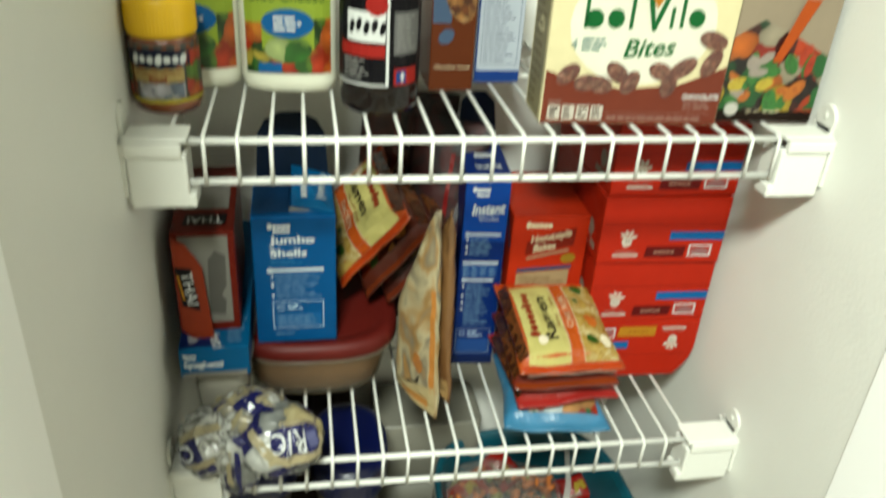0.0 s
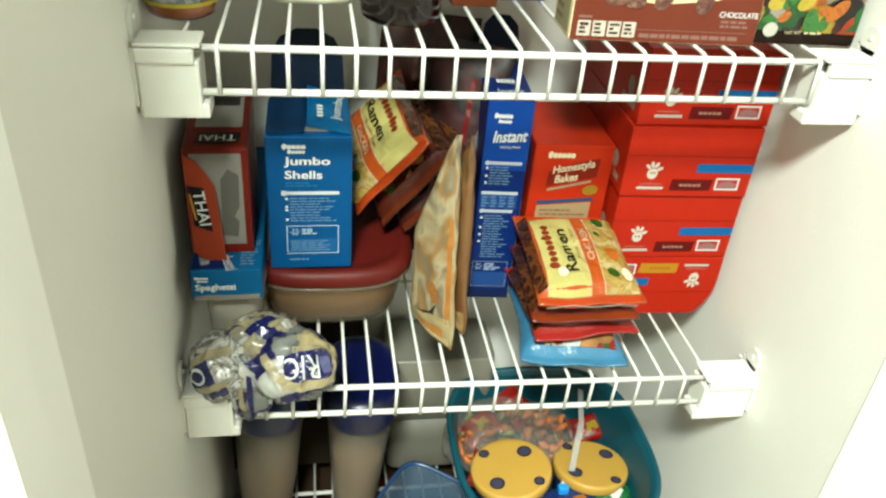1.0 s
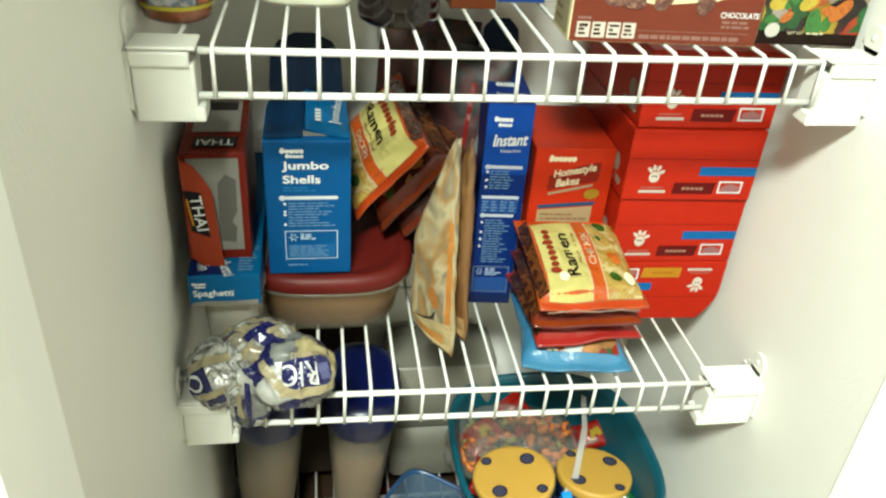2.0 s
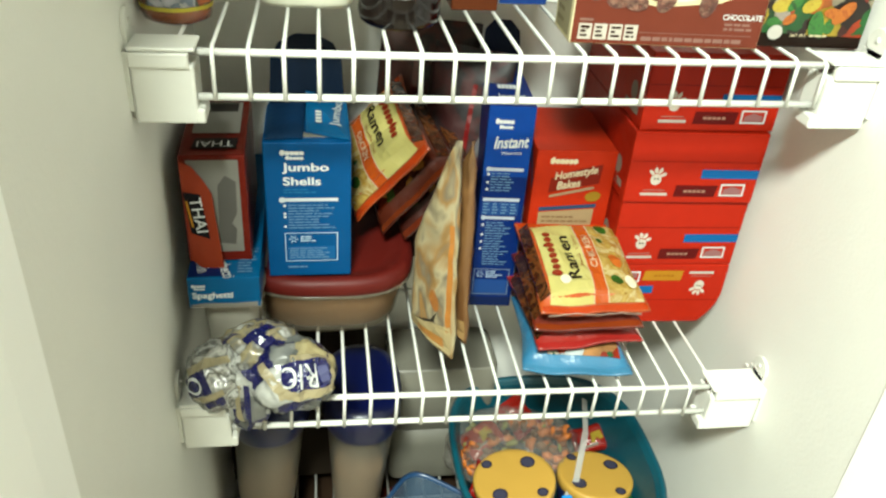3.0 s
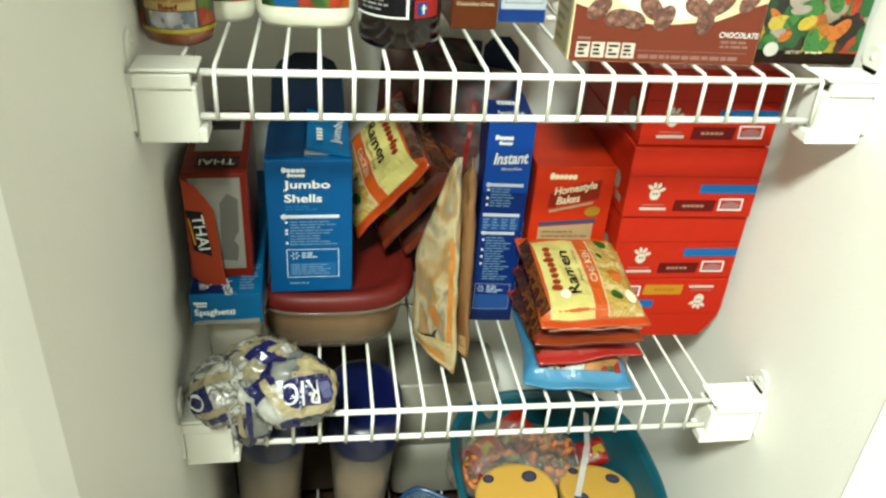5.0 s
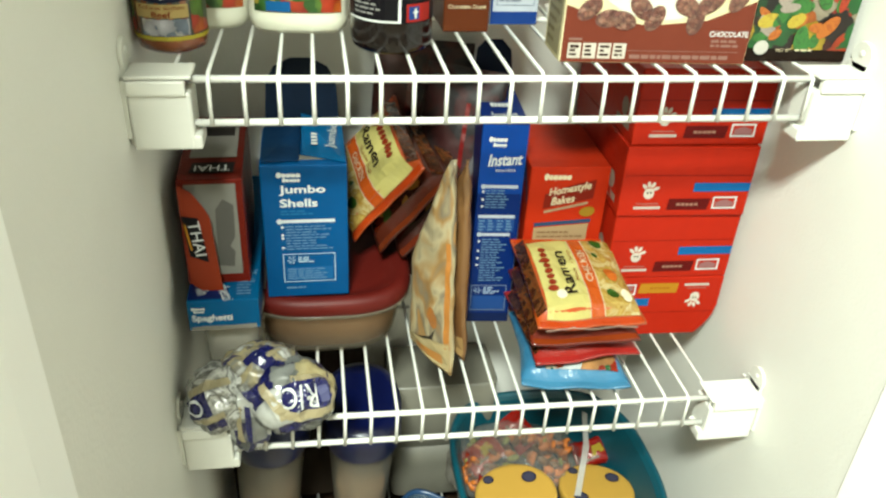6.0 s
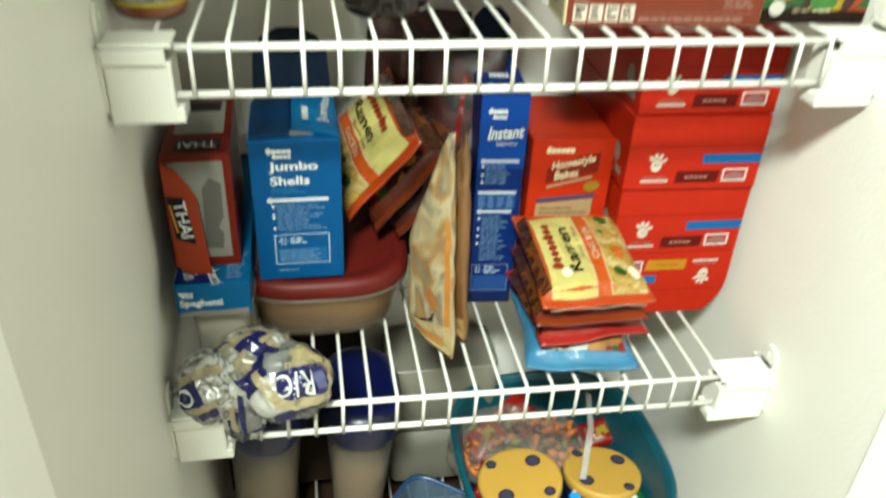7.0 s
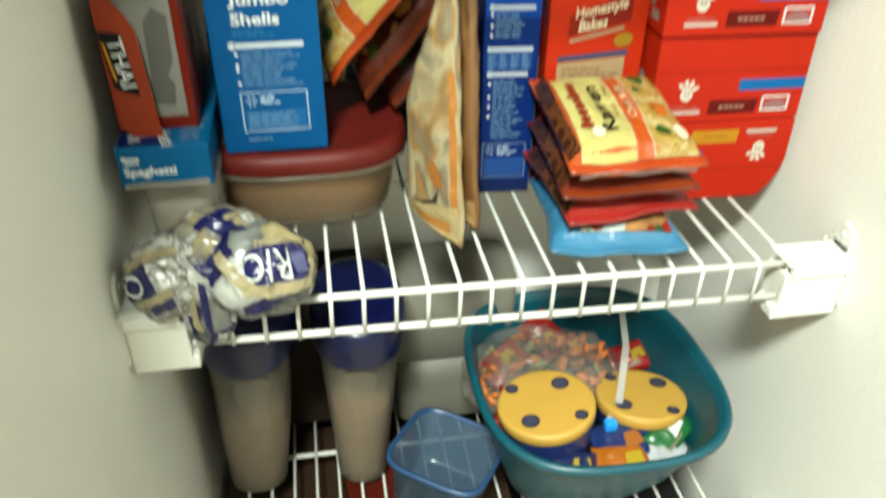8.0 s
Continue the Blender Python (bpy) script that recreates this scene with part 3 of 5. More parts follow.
cookie_box()


def snack_box():
    w, d, h = 0.046, 0.12, 0.150
    ob = simple_carton("snack_box", "white snack box with blue border and nutrition table", pose(0.260, 0.136, deck_a(), 0, 0, 2), w, d, h, card("pale_blue_white_card", "c4ccd8"), 4)
    f = front_of(w)
    printed("blue_border", ob, f, ink("royal_blue", "2450a8"), [("r", 0.0008, 0.001, w - 0.0008, 0.0125), ("r", 0.0008, 0.0125, 0.0026, 0.148)], 0.0004)
    printed("table", ob, f, ink("table_grey", "8d97a8"), [("f", 0.006, 0.018, w - 0.004, 0.130, 0.0006)] + lines(0.008, 0.020, w - 0.006, 0.128, 22, 4, 0.3), 0.0004)
    return ob


snack_box()


def biscuit_box():
    w, d, h = 0.158, 0.052, 0.150
    ob = simple_carton("biscuit_box", "cream, green and brown box of chocolate breakfast biscuit bites", pose(0.3515, 0.0215, deck_a(), 0, 0, -2.2), w, d, h, card("cream_card", "efe2b4"), 5)
    f = front_of(w)
    brown = card("chocolate_brown_print", "9a4a36")
    printed("white_glow", ob, f, ink("warm_white", "f4f0dc"), [("e", 0.078, 0.085, 0.062, 0.050, 0)], 0.0003)
    printed("brown_base", ob, f, brown, [("p", [(0.001, 0.001), (w - 0.001, 0.001), (w - 0.001, 0.052), (0.118, 0.036), (0.07, 0.031), (0.030, 0.037), (0.001, 0.046)])], 0.0006)
    green = ink("brand_green", "1f7d3e")
    shapes = [("r", 0.0272, 0.081, 0.0306, 0.110), ("e", 0.0355, 0.0885, 0.0078, 0.0078, 0), ("e", 0.0535, 0.0890, 0.0072, 0.0078, 0), ("r", 0.0650, 0.081, 0.0684, 0.111), ("r", 0.0990, 0.0825, 0.1022, 0.0995), ("r", 0.1075, 0.083, 0.1108, 0.109), ("e", 0.1215, 0.0910, 0.0070, 0.0076, 0)]
    shapes.append(("p", [(0.0765, 0.111), (0.0815, 0.111), (0.0865, 0.089), (0.0945, 0.113), (0.0990, 0.113), (0.088, 0.080), (0.085, 0.080)]))
    for item in shapes:
        printed("brand_shape", ob, f, green, [item], 0.0006)
    printed("orange_fan", ob, f, ink("fan_orange", "ef9a2a"), [("p", [(0.0865, 0.098), (0.0985, 0.118), (0.0745, 0.118)])], 0.0006)
    printed("title", ob, f, green, [("t", "*Bites/", 0.086, 0.0665, 0.045, 0.0155, 4)], 0.0006)
    printed("count_text", ob, f, ink("teal_print", "3c8f8a"), [("t", "4", 0.0215, 0.068, 0.005, 0.0085, 0)] + lines(0.028, 0.062, 0.050, 0.074, 3, 2), 0.0006)
    bis = photo("biscuit_print", ["a06450", "b47a62", "8a4e3c", "c08a72", "94584a"], 260, 0.5, 0.4, 0.9, 500)
    rnd = random.Random(4)
    spots = [(0.020, 0.043, 40), (0.036, 0.036, 10), (0.062, 0.045, -40), (0.074, 0.037, 60), (0.099, 0.047, -20), (0.108, 0.036, 80), (0.118, 0.050, 35), (0.142, 0.055, 60), (0.140, 0.074, -15), (0.048, 0.035, -15)]
    for i, (u, v, a) in enumerate(spots):
        bm = bmesh.new()
        ru, rv = 0.0125 * rnd.uniform(0.85, 1.1), 0.0072
        n = 20
        rings = [[f(u + s * ru * math.cos(radians(a)) * math.cos(q) - s * rv * math.sin(radians(a)) * math.sin(q), v + s * ru * math.sin(radians(a)) * math.cos(q) + s * rv * math.cos(radians(a)) * math.sin(q), 0.0008 + 0.0001 * i + 0.0004 * (1 - s)) for q in [2 * math.pi * k / n for k in range(n)]] for s in (1, 0.9, 0.6, 0.2)]
        part("biscuit_picture", loft(rings, False, True, bm), bis, ob, "", True)
    printed("fact_panel", ob, f, ink("pale_plate", "d8cfc0"), [("r", 0.006 + i * 0.0125, 0.004, 0.0168 + i * 0.0125, 0.0165) for i in range(4)], 0.0009)
    printed("fact_print", ob, f, ink("dark_print", "4a2a22"), [it for i in range(4) for it in lines(0.0075 + i * 0.0125, 0.0055, 0.0155 + i * 0.0125, 0.0155, 3, i)] + [("t", "230", 0.0114, 0.0135, 0.006, 0.0032, 0)], 0.0012)
    printed("flavour_text", ob, f, WHITE_INK, [("t", "*CHOCOLATE", 0.139, 0.0255, 0.033, 0.0046, 0)], 0.0009)
    printed("small_print", ob, f, ink("rose_print", "b98a7c"), lines(0.125, 0.014, 0.156, 0.0215, 2, 3) + lines(0.058, 0.003, 0.150, 0.009, 1, 6) + [("r", 0.006, 0.0185, 0.017, 0.0205), ("r", 0.056, 0.0105, 0.15, 0.011)], 0.0009)
    g = left_of(w, d)
    printed("side_panel", ob, g, ink("side_tan", "c9bd92"), [("r", 0.006, 0.004, d - 0.005, 0.145)], 0.0004)
    printed("side_print", ob, g, ink("side_print", "9a8a5c"), lines(0.009, 0.008, d - 0.009, 0.14, 16, 3, 0.4), 0.0007)
    return ob


biscuit_box()


def dinner_box():
    w, d, h = 0.092, 0.040, 0.150
    ob = simple_carton("dinner_box", "dark dinner box with colourful stir-fried vegetable picture", pose(0.4815, 0.0275, deck_a(), 0, 0, -1.0), w, d, h, card("dark_brown_card", "2e1e16"), 6)
    flat = front_of(w)
    f = lambda u, v, q: flat(max(0.0006, (u - 0.036)), v, q)
    w = 0.128
    printed("bowl_rim", ob, f, ink("bowl_cream", "cbb79c"), [("p", [(0.001, 0.075), (w - 0.001, 0.060), (w - 0.001, 0.118), (0.001, 0.118)])], 0.0004)
    printed("vegetable_picture", ob, f, VEG_DARK, [("p", [(0.001, 0.012), (w - 0.001, 0.010), (w - 0.001, 0.060), (0.09, 0.078), (0.06, 0.090), (0.001, 0.075)])], 0.0007)
    veg = [marbled(n, c, 150, 0.4, 0.05) for n, c in (("carrot_print", ["b8440e", "f08a2a", "e0601a"]), ("pepper_print", ["a02410", "e04a20", "c8341a"]), ("broccoli_print", ["16401c", "4a9a40", "2a6a2c"]), ("yellow_pepper_print", ["c89a20", "f2d84a", "e0b830"]), ("onion_print_pale", ["8a7a6c", "d0c0b0", "b09a90"]))]
    rnd = random.Random(9)
    for i in range(26):
        u, v = rnd.uniform(0.046, w - 0.014), rnd.uniform(0.018, 0.064)
        printed("vegetable_piece", ob, f, veg[rnd.choice((0, 0, 0, 1, 1, 2, 2, 2, 3, 4))], [("e", u, v, rnd.uniform(0.006, 0.012), rnd.uniform(0.0035, 0.0065), rnd.uniform(0, 180))], 0.0010 + 0.00005 * i)
    printed("spoon_streak", ob, f, ink("sauce_orange", "ea6a2a"), [("p", [(0.075, 0.055), (0.083, 0.055), (0.106, 0.108), (0.092, 0.108)])], 0.0030)
    printed("red_banner", ob, f, ink("banner_red", "8c2a1c"), [("r", 0.012, 0.118, w - 0.002, 0.148)], 0.0006)
    printed("banner_print", ob, f, CREAM_INK, lines(0.05, 0.120, 0.115, 0.127, 1, 4), 0.0009)
    printed("round_seal", ob, f, ink("seal_white", "cfcac0"), [("e", 0.047, 0.013, 0.0065, 0.006, 0)], 0.0032)
    printed("weight_text", ob, f, CREAM_INK, [("t", "NET WT", 0.068, 0.011, 0.014, 0.0028, 0)] + lines(0.078, 0.0096, 0.1, 0.0124, 1, 4), 0.0032)
    return ob


dinner_box()


# ---- middle shelf ----
def spaghetti_tray():
    """A clear lidded plastic box under the spaghetti carton."""
    x = -0.0115
    base = deck_b(x)
    ob = thing("plastic_container", "clear plastic container under the spaghetti box, filling darkened for the gap", "container", pose(x, 0.14, base))
    top = -0.2519 - base
    body = loft([oval(0, 0, z, a, b, 5, 40) for a, b, z in ((0.024, 0.085, 0), (0.027, 0.088, 0.003), (0.030, 0.092, top - 0.008))], True, False)
    part("body", body, film_plastic("clear_plastic", (0.75, 0.72, 0.62, 1), 0.4, 0.2, 0.1), ob, "", True)
    # Filling darkened to stand in for the shaded gap under the carton.
    part("filling", loft([oval(0, 0, z, a, b, 5, 40) for a, b, z in ((0.022, 0.083, 0.003), (0.026, 0.088, top - 0.014))]), basic("gap_dark_filling", rgb("5e5240"), 0.8, vary=0.4, grain=120, bump=0.6, bump_scale=120), ob)
    part("lid", loft([oval(0, 0, z, a, b, 5, 40) for a, b, z in ((0.0315, 0.094, top - 0.008), (0.032, 0.0945, top - 0.006), (0.032, 0.0945, top - 0.001), (0.030, 0.092, top))]), basic("grey_lid", rgb("77756c"), 0.4), ob, "", True)


spaghetti_tray()


def spaghetti_box():
    w, d, h = 0.064, 0.262, 0.0330
    ob = simple_carton("spaghetti_box", "blue spaghetti box lying on its side", pose(-0.0128, 0.0325, -0.2515, 0, 0, 0.8), w, d, h, BLUE_CARD, 7)
    f = front_of(w)
    printed("title", ob, f, WHITE_INK, [("t", "*Spaghetti", 0.0215, 0.0135, 0.036, 0.0088, 0)], 0.0005)
    printed("brand_mark", ob, f, WHITE_INK, word_shape(0.0035, 0.0243, 0.0120, 0.0030, 5) + word_shape(0.0055, 0.0212, 0.0095, 0.0024, 5), 0.0005)
    printed("torn_edge", ob, f, GREY_CARD, [("p", [(0.002, 0.0008), (w - 0.003, 0.0008), (w - 0.003, 0.0062), (0.04, 0.0052), (0.014, 0.0058), (0.002, 0.0042)])], 0.0005)
    g = top_of(w, h)
    printed("top_dark_panel", ob, g, ink("top_navy", "10286a"), [("r", 0.001, 0.002, 0.036, 0.020), ("r", 0.001, 0.020, 0.030, 0.060)], 0.0008)
    printed("top_title", ob, g, WHITE_INK, [("t", "Spaghetti", 0.030, 0.020, 0.045, 0.014, -74), ("t", "Thin", 0.013, 0.018, 0.018, 0.012, -78)], 0.0011)
    printed("top_print", ob, g, PALE_BLUE_INK, lines(0.044, 0.006, 0.062, 0.050, 9, 2, 0.4), 0.0009)
    return ob


spaghetti_box()


def thai_box():
    w, d, h = 0.056, 0.150, 0.1070
    x, y = -0.0172, 0.0605
    m = pose(x, y, -0.2178, 0, 0, 1.7)
    red = card("brick_red_card", "882414")
    ob = simple_carton("noodle_kit_box", "brick-red noodle kit box with torn open front window", m, w, d, h, red, 8, dent=0.0025)
    f = front_of(w)
    printed("inner_panel", ob, f, ink("inner_white", "a5a299", 0.6), [("r", 0.006, 0.010, w - 0.006, h - 0.004)], 0.0004)
    printed("inner_shadow_shape", ob, f, ink("inner_grey", "77746e", 0.7), [("p", [(0.029, 0.020), (0.043, 0.018), (0.045, 0.034), (0.041, 0.040), (0.046, 0.050), (0.047, 0.082), (0.038, 0.088), (0.031, 0.078)])], 0.0007)
    flap = bmesh.new()
    pts = [(0.001, 0.105), (0.012, 0.099), (0.021, 0.086), (0.0265, 0.075), (0.029, 0.040), (0.0325, -0.006), (0.031, -0.016), (0.004, 0.008)]
    outline = []
    for h0 in (0.0045, 0.0052):
        outline.append([f(u, v, h0 + 0.05 * (0.105 - v) + 0.08 * u) for u, v in pts])
    loft(outline, True, True, flap)
    fl = part("torn_flap", flap, card("orange_red_flap", "b04426"), ob, "orange-red torn cardboard flap")
    ff = lambda u, v, q: f(u, v, 0.0053 + 0.05 * (0.105 - v) + 0.08 * u + q)
    printed("flap_plate", fl, ff, BLACK_INK, [("p", [(0.002, 0.076), (0.0165, 0.074), (0.0220, 0.030), (0.0060, 0.036)])], 0.0004)
    printed("flap_title", fl, ff, WHITE_INK, [("t", "THAI", 0.0140, 0.054, 0.034, 0.0100, -83)], 0.0008)
    printed("flap_stripe", fl, ff, YELLOW_INK, [("p", [(0.0035, 0.068), (0.0052, 0.068), (0.0090, 0.042), (0.0073, 0.042)])], 0.0008)
    g = top_of(w, h)
    printed("top_plate", ob, g, BLACK_INK, [("p", [(0.010, 0.012), (0.048, 0.012), (0.0495, 0.034), (0.012, 0.034)])], 0.0012)
    printed("top_title", ob, g, WHITE_INK, [("t", "THAI", 0.030, 0.021, 0.031, 0.012, 180)], 0.0016)
    printed("top_white_panel", ob, g, ink("panel_white", "b5b0a6"), [("r", 0.008, 0.045, 0.050, 0.120)], 0.0012)
    printed("top_grey_plate", ob, g, ink("panel_dark", "3a3432"), [("r", 0.012, 0.095, 0.046, 0.116)], 0.0015)
    return ob


thai_box()


def food_tub():
    cx, cy = 0.083, 0.156
    base = deck_b(cx)
    top = -0.2516 - base
    ob = thing("food_tub", "clear plastic tub of tan food with dark red lid", "food container", pose(cx, cy, base))
    clear = film_plastic("cloudy_plastic", (0.50, 0.44, 0.34, 1), 0.13, 0.2, 0.05)
    part("body", loft([oval(0, 0, z, a, b * 0.86, 3.0, 56) for a, b, z in ((0.060, 0.066, 0.0), (0.068, 0.074, 0.003), (0.073, 0.080, 0.012), (0.082, 0.092, top - 0.022), (0.086, 0.097, top - 0.018))], True, False), clear, ob, "", True)
    part("filling", loft([oval(0, 0, z, a, b * 0.86, 3.0, 56) for a, b, z in ((0.058, 0.064, 0.004), (0.071, 0.078, 0.013), (0.080, 0.090, top - 0.024))]), basic("tan_food", rgb("654829"), 0.8, vary=0.2, grain=90, bump=0.35, bump_scale=110), ob, "tan dry food inside", True)
    red = basic("dark_red_lid_plastic", rgb("470e09"), 0.5, vary=0.12, grain=40, bump=0.05, bump_scale=60, spec=0.2)
    lid = loft([oval(0, 0, z, a, b * 0.86, 3.0, 64) for a, b, z in ((0.088, 0.099, top - 0.018), (0.0895, 0.1005, top - 0.014), (0.0885, 0.0995, top - 0.006), (0.084, 0.095, top - 0.0015), (0.077, 0.088, top), (0.074, 0.085, top - 0.003), (0.06, 0.07, top - 0.0034), (0.0, 0.0, top - 0.0034))], False, False)
    part("lid", lid, red, ob, "dark red plastic lid with a raised rim", True)
    part("rim", loft([oval(0, 0, z, a, b * 0.86, 3.0, 64) for a, b, z in ((0.0855, 0.0965, top - 0.024), (0.0885, 0.0995, top - 0.0215), (0.0885, 0.0995, top - 0.0185), (0.0855, 0.0965, top - 0.0180))], False, False), clear, ob, "", True)


food_tub()


def pasta_box():
    """Blue pasta carton with its top flaps torn open."""
    w, d, h = 0.0792, 0.088, 0.1430
    ob = simple_carton("pasta_box", "bright blue jumbo shells box with torn open top", pose(0.0640, 0.0825, -0.2512, 0, 0, 0.5), w, d, h, card("pasta_blue", "0062a6"), 9)
    f = front_of(w)
    printed("title", ob, f, WHITE_INK, [("t", "*Jumbo", 0.0375, 0.1175, 0.0425, 0.0105, 0), ("t", "*Shells", 0.034, 0.1045, 0.0345, 0.0085, 0)], 0.0005)
    printed("brand_mark", ob, f, WHITE_INK, word_shape(0.0150, 0.1328, 0.0215, 0.0052, 5) + word_shape(0.0200, 0.1278, 0.0160, 0.0040, 5), 0.0005)
    printed("subtitle", ob, f, ink("mid_blue_print", "2f86c0"), lines(0.017, 0.0915, 0.052, 0.0975, 2, 3, 0.6), 0.0005)
    printed("heading_bar", ob, f, ink("heading_bar", "cfd8dc"), [("r", 0.016, 0.0835, 0.067, 0.0870), ("e", 0.0155, 0.0852, 0.0030, 0.0028, 0)], 0.0005)
    printed("direction_print", ob, f, PALE_BLUE_INK, lines(0.0205, 0.0535, 0.067, 0.081, 9, 12, 0.35), 0.0005)
    printed("bullet_print", ob, f, WHITE_INK, [("e", 0.0175, v, 0.0013, 0.0013, 0) for v in (0.079, 0.0705, 0.067, 0.0565)], 0.0005)
    printed("panel_frame", ob, f, ink("frame_print", "c8e0f0"), [("f", 0.0165, 0.0175, 0.0665, 0.0495, 0.0007)], 0.0005)
    printed("panel_mark", ob, f, ink("mark_print", "bcd6e8"), [("e", 0.0245 + 0.0030 * math.cos(k * math.pi / 3), 0.0425 + 0.0030 * math.sin(k * math.pi / 3), 0.0017, 0.0005, k * 60) for k in range(6)] + lines(0.031, 0.0395, 0.046, 0.0465, 3, 4), 0.0008)
    printed("panel_fill", ob, f, ink("panel_blue", "1f74b8"), [("r", 0.019, 0.0195, 0.064, 0.0345)], 0.0005)
    printed("panel_print", ob, f, PALE_BLUE_INK, lines(0.0205, 0.0205, 0.0625, 0.0335, 5, 6, 0.4) + lines(0.0185, 0.0095, 0.045, 0.0125, 1, 8), 0.0008)
    dark = card("deep_blue_card", "043a66")
    hole = slab(-0.008, 0.012, h - 0.0002, 0.020, 0.020, h + 0.0012)
    part("opening_liner", hole, GREY_CARD, ob, "pale grey inside of the torn top")
    bm = loft([[(-0.038, 0.003, h + 0.001), (-0.004, 0.006, h + 0.001), (-0.002, 0.080, h + 0.006), (-0.038, 0.086, h + 0.002)], [(-0.038, 0.003, h + 0.002), (-0.004, 0.006, h + 0.002), (-0.002, 0.080, h + 0.007), (-0.038, 0.086, h + 0.003)]])
    part("top_flap", bm, dark, ob)
    bm = loft([[(-0.001, 0.018, h + 0.002), (0.038, 0.002, h + 0.001), (0.0385, 0.085, h + 0.004), (-0.001, 0.085, h + 0.016)], [(-0.001, 0.018, h + 0.003), (0.038, 0.002, h + 0.002), (0.0385, 0.085, h + 0.005), (-0.001, 0.085, h + 0.017)]])
    fl = part("top_flap", bm, card("flap_blue", "0072b0"), ob)

    def tf(u, v, q):
        a = (u + 0.001) / 0.039
        return Vector((u, v, h + 0.0034 + q + (1 - a) * 0.013 * v / 0.085 + a * 0.003 * v / 0.085))

    printed("flap_title", fl, tf, WHITE_INK, [("t", "Jumbo", 0.0285, 0.050, 0.054, 0.011, 84)], 0.0012)
    printed("flap_mark", fl, tf, WHITE_INK, [("r", 0.008, 0.028 + i * 0.006, 0.0135, 0.032 + i * 0.006) for i in range(4)], 0.0012)
    bm = loft([[(-0.037, 0.086, h - 0.002), (0.037, 0.086, h - 0.002), (0.034, 0.095, h + 0.046), (0.026, 0.098, h + 0.060), (0.010, 0.0995, h + 0.068), (-0.010, 0.0995, h + 0.068), (-0.026, 0.098, h + 0.060), (-0.034, 0.095, h + 0.046)], [(-0.037, 0.0872, h - 0.002), (0.037, 0.0872, h - 0.002), (0.034, 0.0962, h + 0.046), (0.026, 0.0992, h + 0.060), (0.010, 0.1007, h + 0.068), (-0.010, 0.1007, h + 0.068), (-0.026, 0.0992, h + 0.060), (-0.034, 0.0962, h + 0.046)]])
    part("back_flap", bm, card("flap_dark_blue", "02203c"), ob, "dark blue flap standing up")
    return ob


pasta_box()


def instant_box():
    w, d, h = 0.0480, 0.150, 0.243
    x = 0.2630
    ob = simple_carton("rice_box", "tall navy blue instant white rice box", pose(x, 0.1385, deck_b(x) + 0.0004, 0, 0.3, -4.0), w, d, h, card("rice_blue", "083488"), 10)
    flat = front_of(w)
    f = lambda u, v, q: flat(u, v * 1.055 + 0.001, q)
    printed("top_panel", ob, flat, card("bright_rice_blue", "0f54bd"), [("r", 0.0006, 0.165, w - 0.0006, h - 0.001)], 0.0003)
    printed("base_band", ob, flat, ink("base_navy", "142c66"), [("r", 0.0006, 0.0008, w - 0.0006, 0.013)], 0.0003)
    printed("title", ob, f, WHITE_INK, [("t", "*Instant/", 0.0265, 0.1925, 0.036, 0.0125, 4)], 0.0007)
    printed("subtitle", ob, f, WHITE_INK, [("t", "White Rice", 0.0275, 0.1812, 0.021, 0.0032, 3)], 0.0007)
    printed("brand_mark", ob, f, WHITE_INK, word_shape(0.0080, 0.2130, 0.0185, 0.0052, 5) + word_shape(0.0125, 0.2075, 0.0135, 0.0040, 5), 0.0007)
    heading = ink("heading_grey", "c3cbd6")
    for items in ([("r", 0.0065, 0.1618, 0.0425, 0.1652), ("e", 0.0062, 0.1635, 0.0026, 0.0026, 0)], [("r", 0.0035, 0.1283, 0.0425, 0.1318)], [("r", 0.0070, 0.1075, 0.0395, 0.1108), ("e", 0.0062, 0.1092, 0.0026, 0.0026, 0)]):
        printed("heading_print", ob, f, heading, items, 0.0007)
    for items in (lines(0.0095, 0.139, 0.042, 0.1605, 7, 31, 0.4), lines(0.0095, 0.052, 0.039, 0.105, 17, 32, 0.4)):
        printed("direction_print", ob, f, PALE_BLUE_INK, items, 0.0007)
    for v in (0.158, 0.149, 0.1415, 0.101, 0.0895, 0.081, 0.0725):
        printed("bullet_print", ob, f, WHITE_INK, [("e", 0.0065, v, 0.0014, 0.0014, 0)], 0.0007)
    printed("table", ob, f, ink("table_blue", "2a5aa6"), [("r", 0.0035, 0.1125, 0.0425, 0.1275)], 0.0007)
    printed("table_print", ob, f, PALE_BLUE_INK, [it for i in range(4) for it in lines(0.0045 + i * 0.0097, 0.1135, 0.0125 + i * 0.0097, 0.1268, 4, 40 + i, 0.4)], 0.0010)
    printed("panel_frame", ob, f, ink("frame_pale", "9db7da"), [("f", 0.0025, 0.0150, 0.0425, 0.0475, 0.0008)], 0.0007)
    printed("panel_fill", ob, f, ink("panel_rice_blue", "2c5fb0"), [("r", 0.0042, 0.0165, 0.0408, 0.0340)], 0.0007)
    printed("panel_mark", ob, f, ink("mark_pale", "b4c9e4"), [("e", 0.0095 + 0.0030 * math.cos(k * math.pi / 3), 0.0408 + 0.0030 * math.sin(k * math.pi / 3), 0.0017, 0.0005, k * 60) for k in range(6)] + lines(0.016, 0.036, 0.036, 0.0455, 4, 4), 0.0007)
    printed("edge_stripe", ob, right_of(w, d), ink("edge_white", "c8ccd2"), [("r", 0.0004, 0.0010, 0.0022, 0.130)], 0.0004)
    g = top_of(w, h)
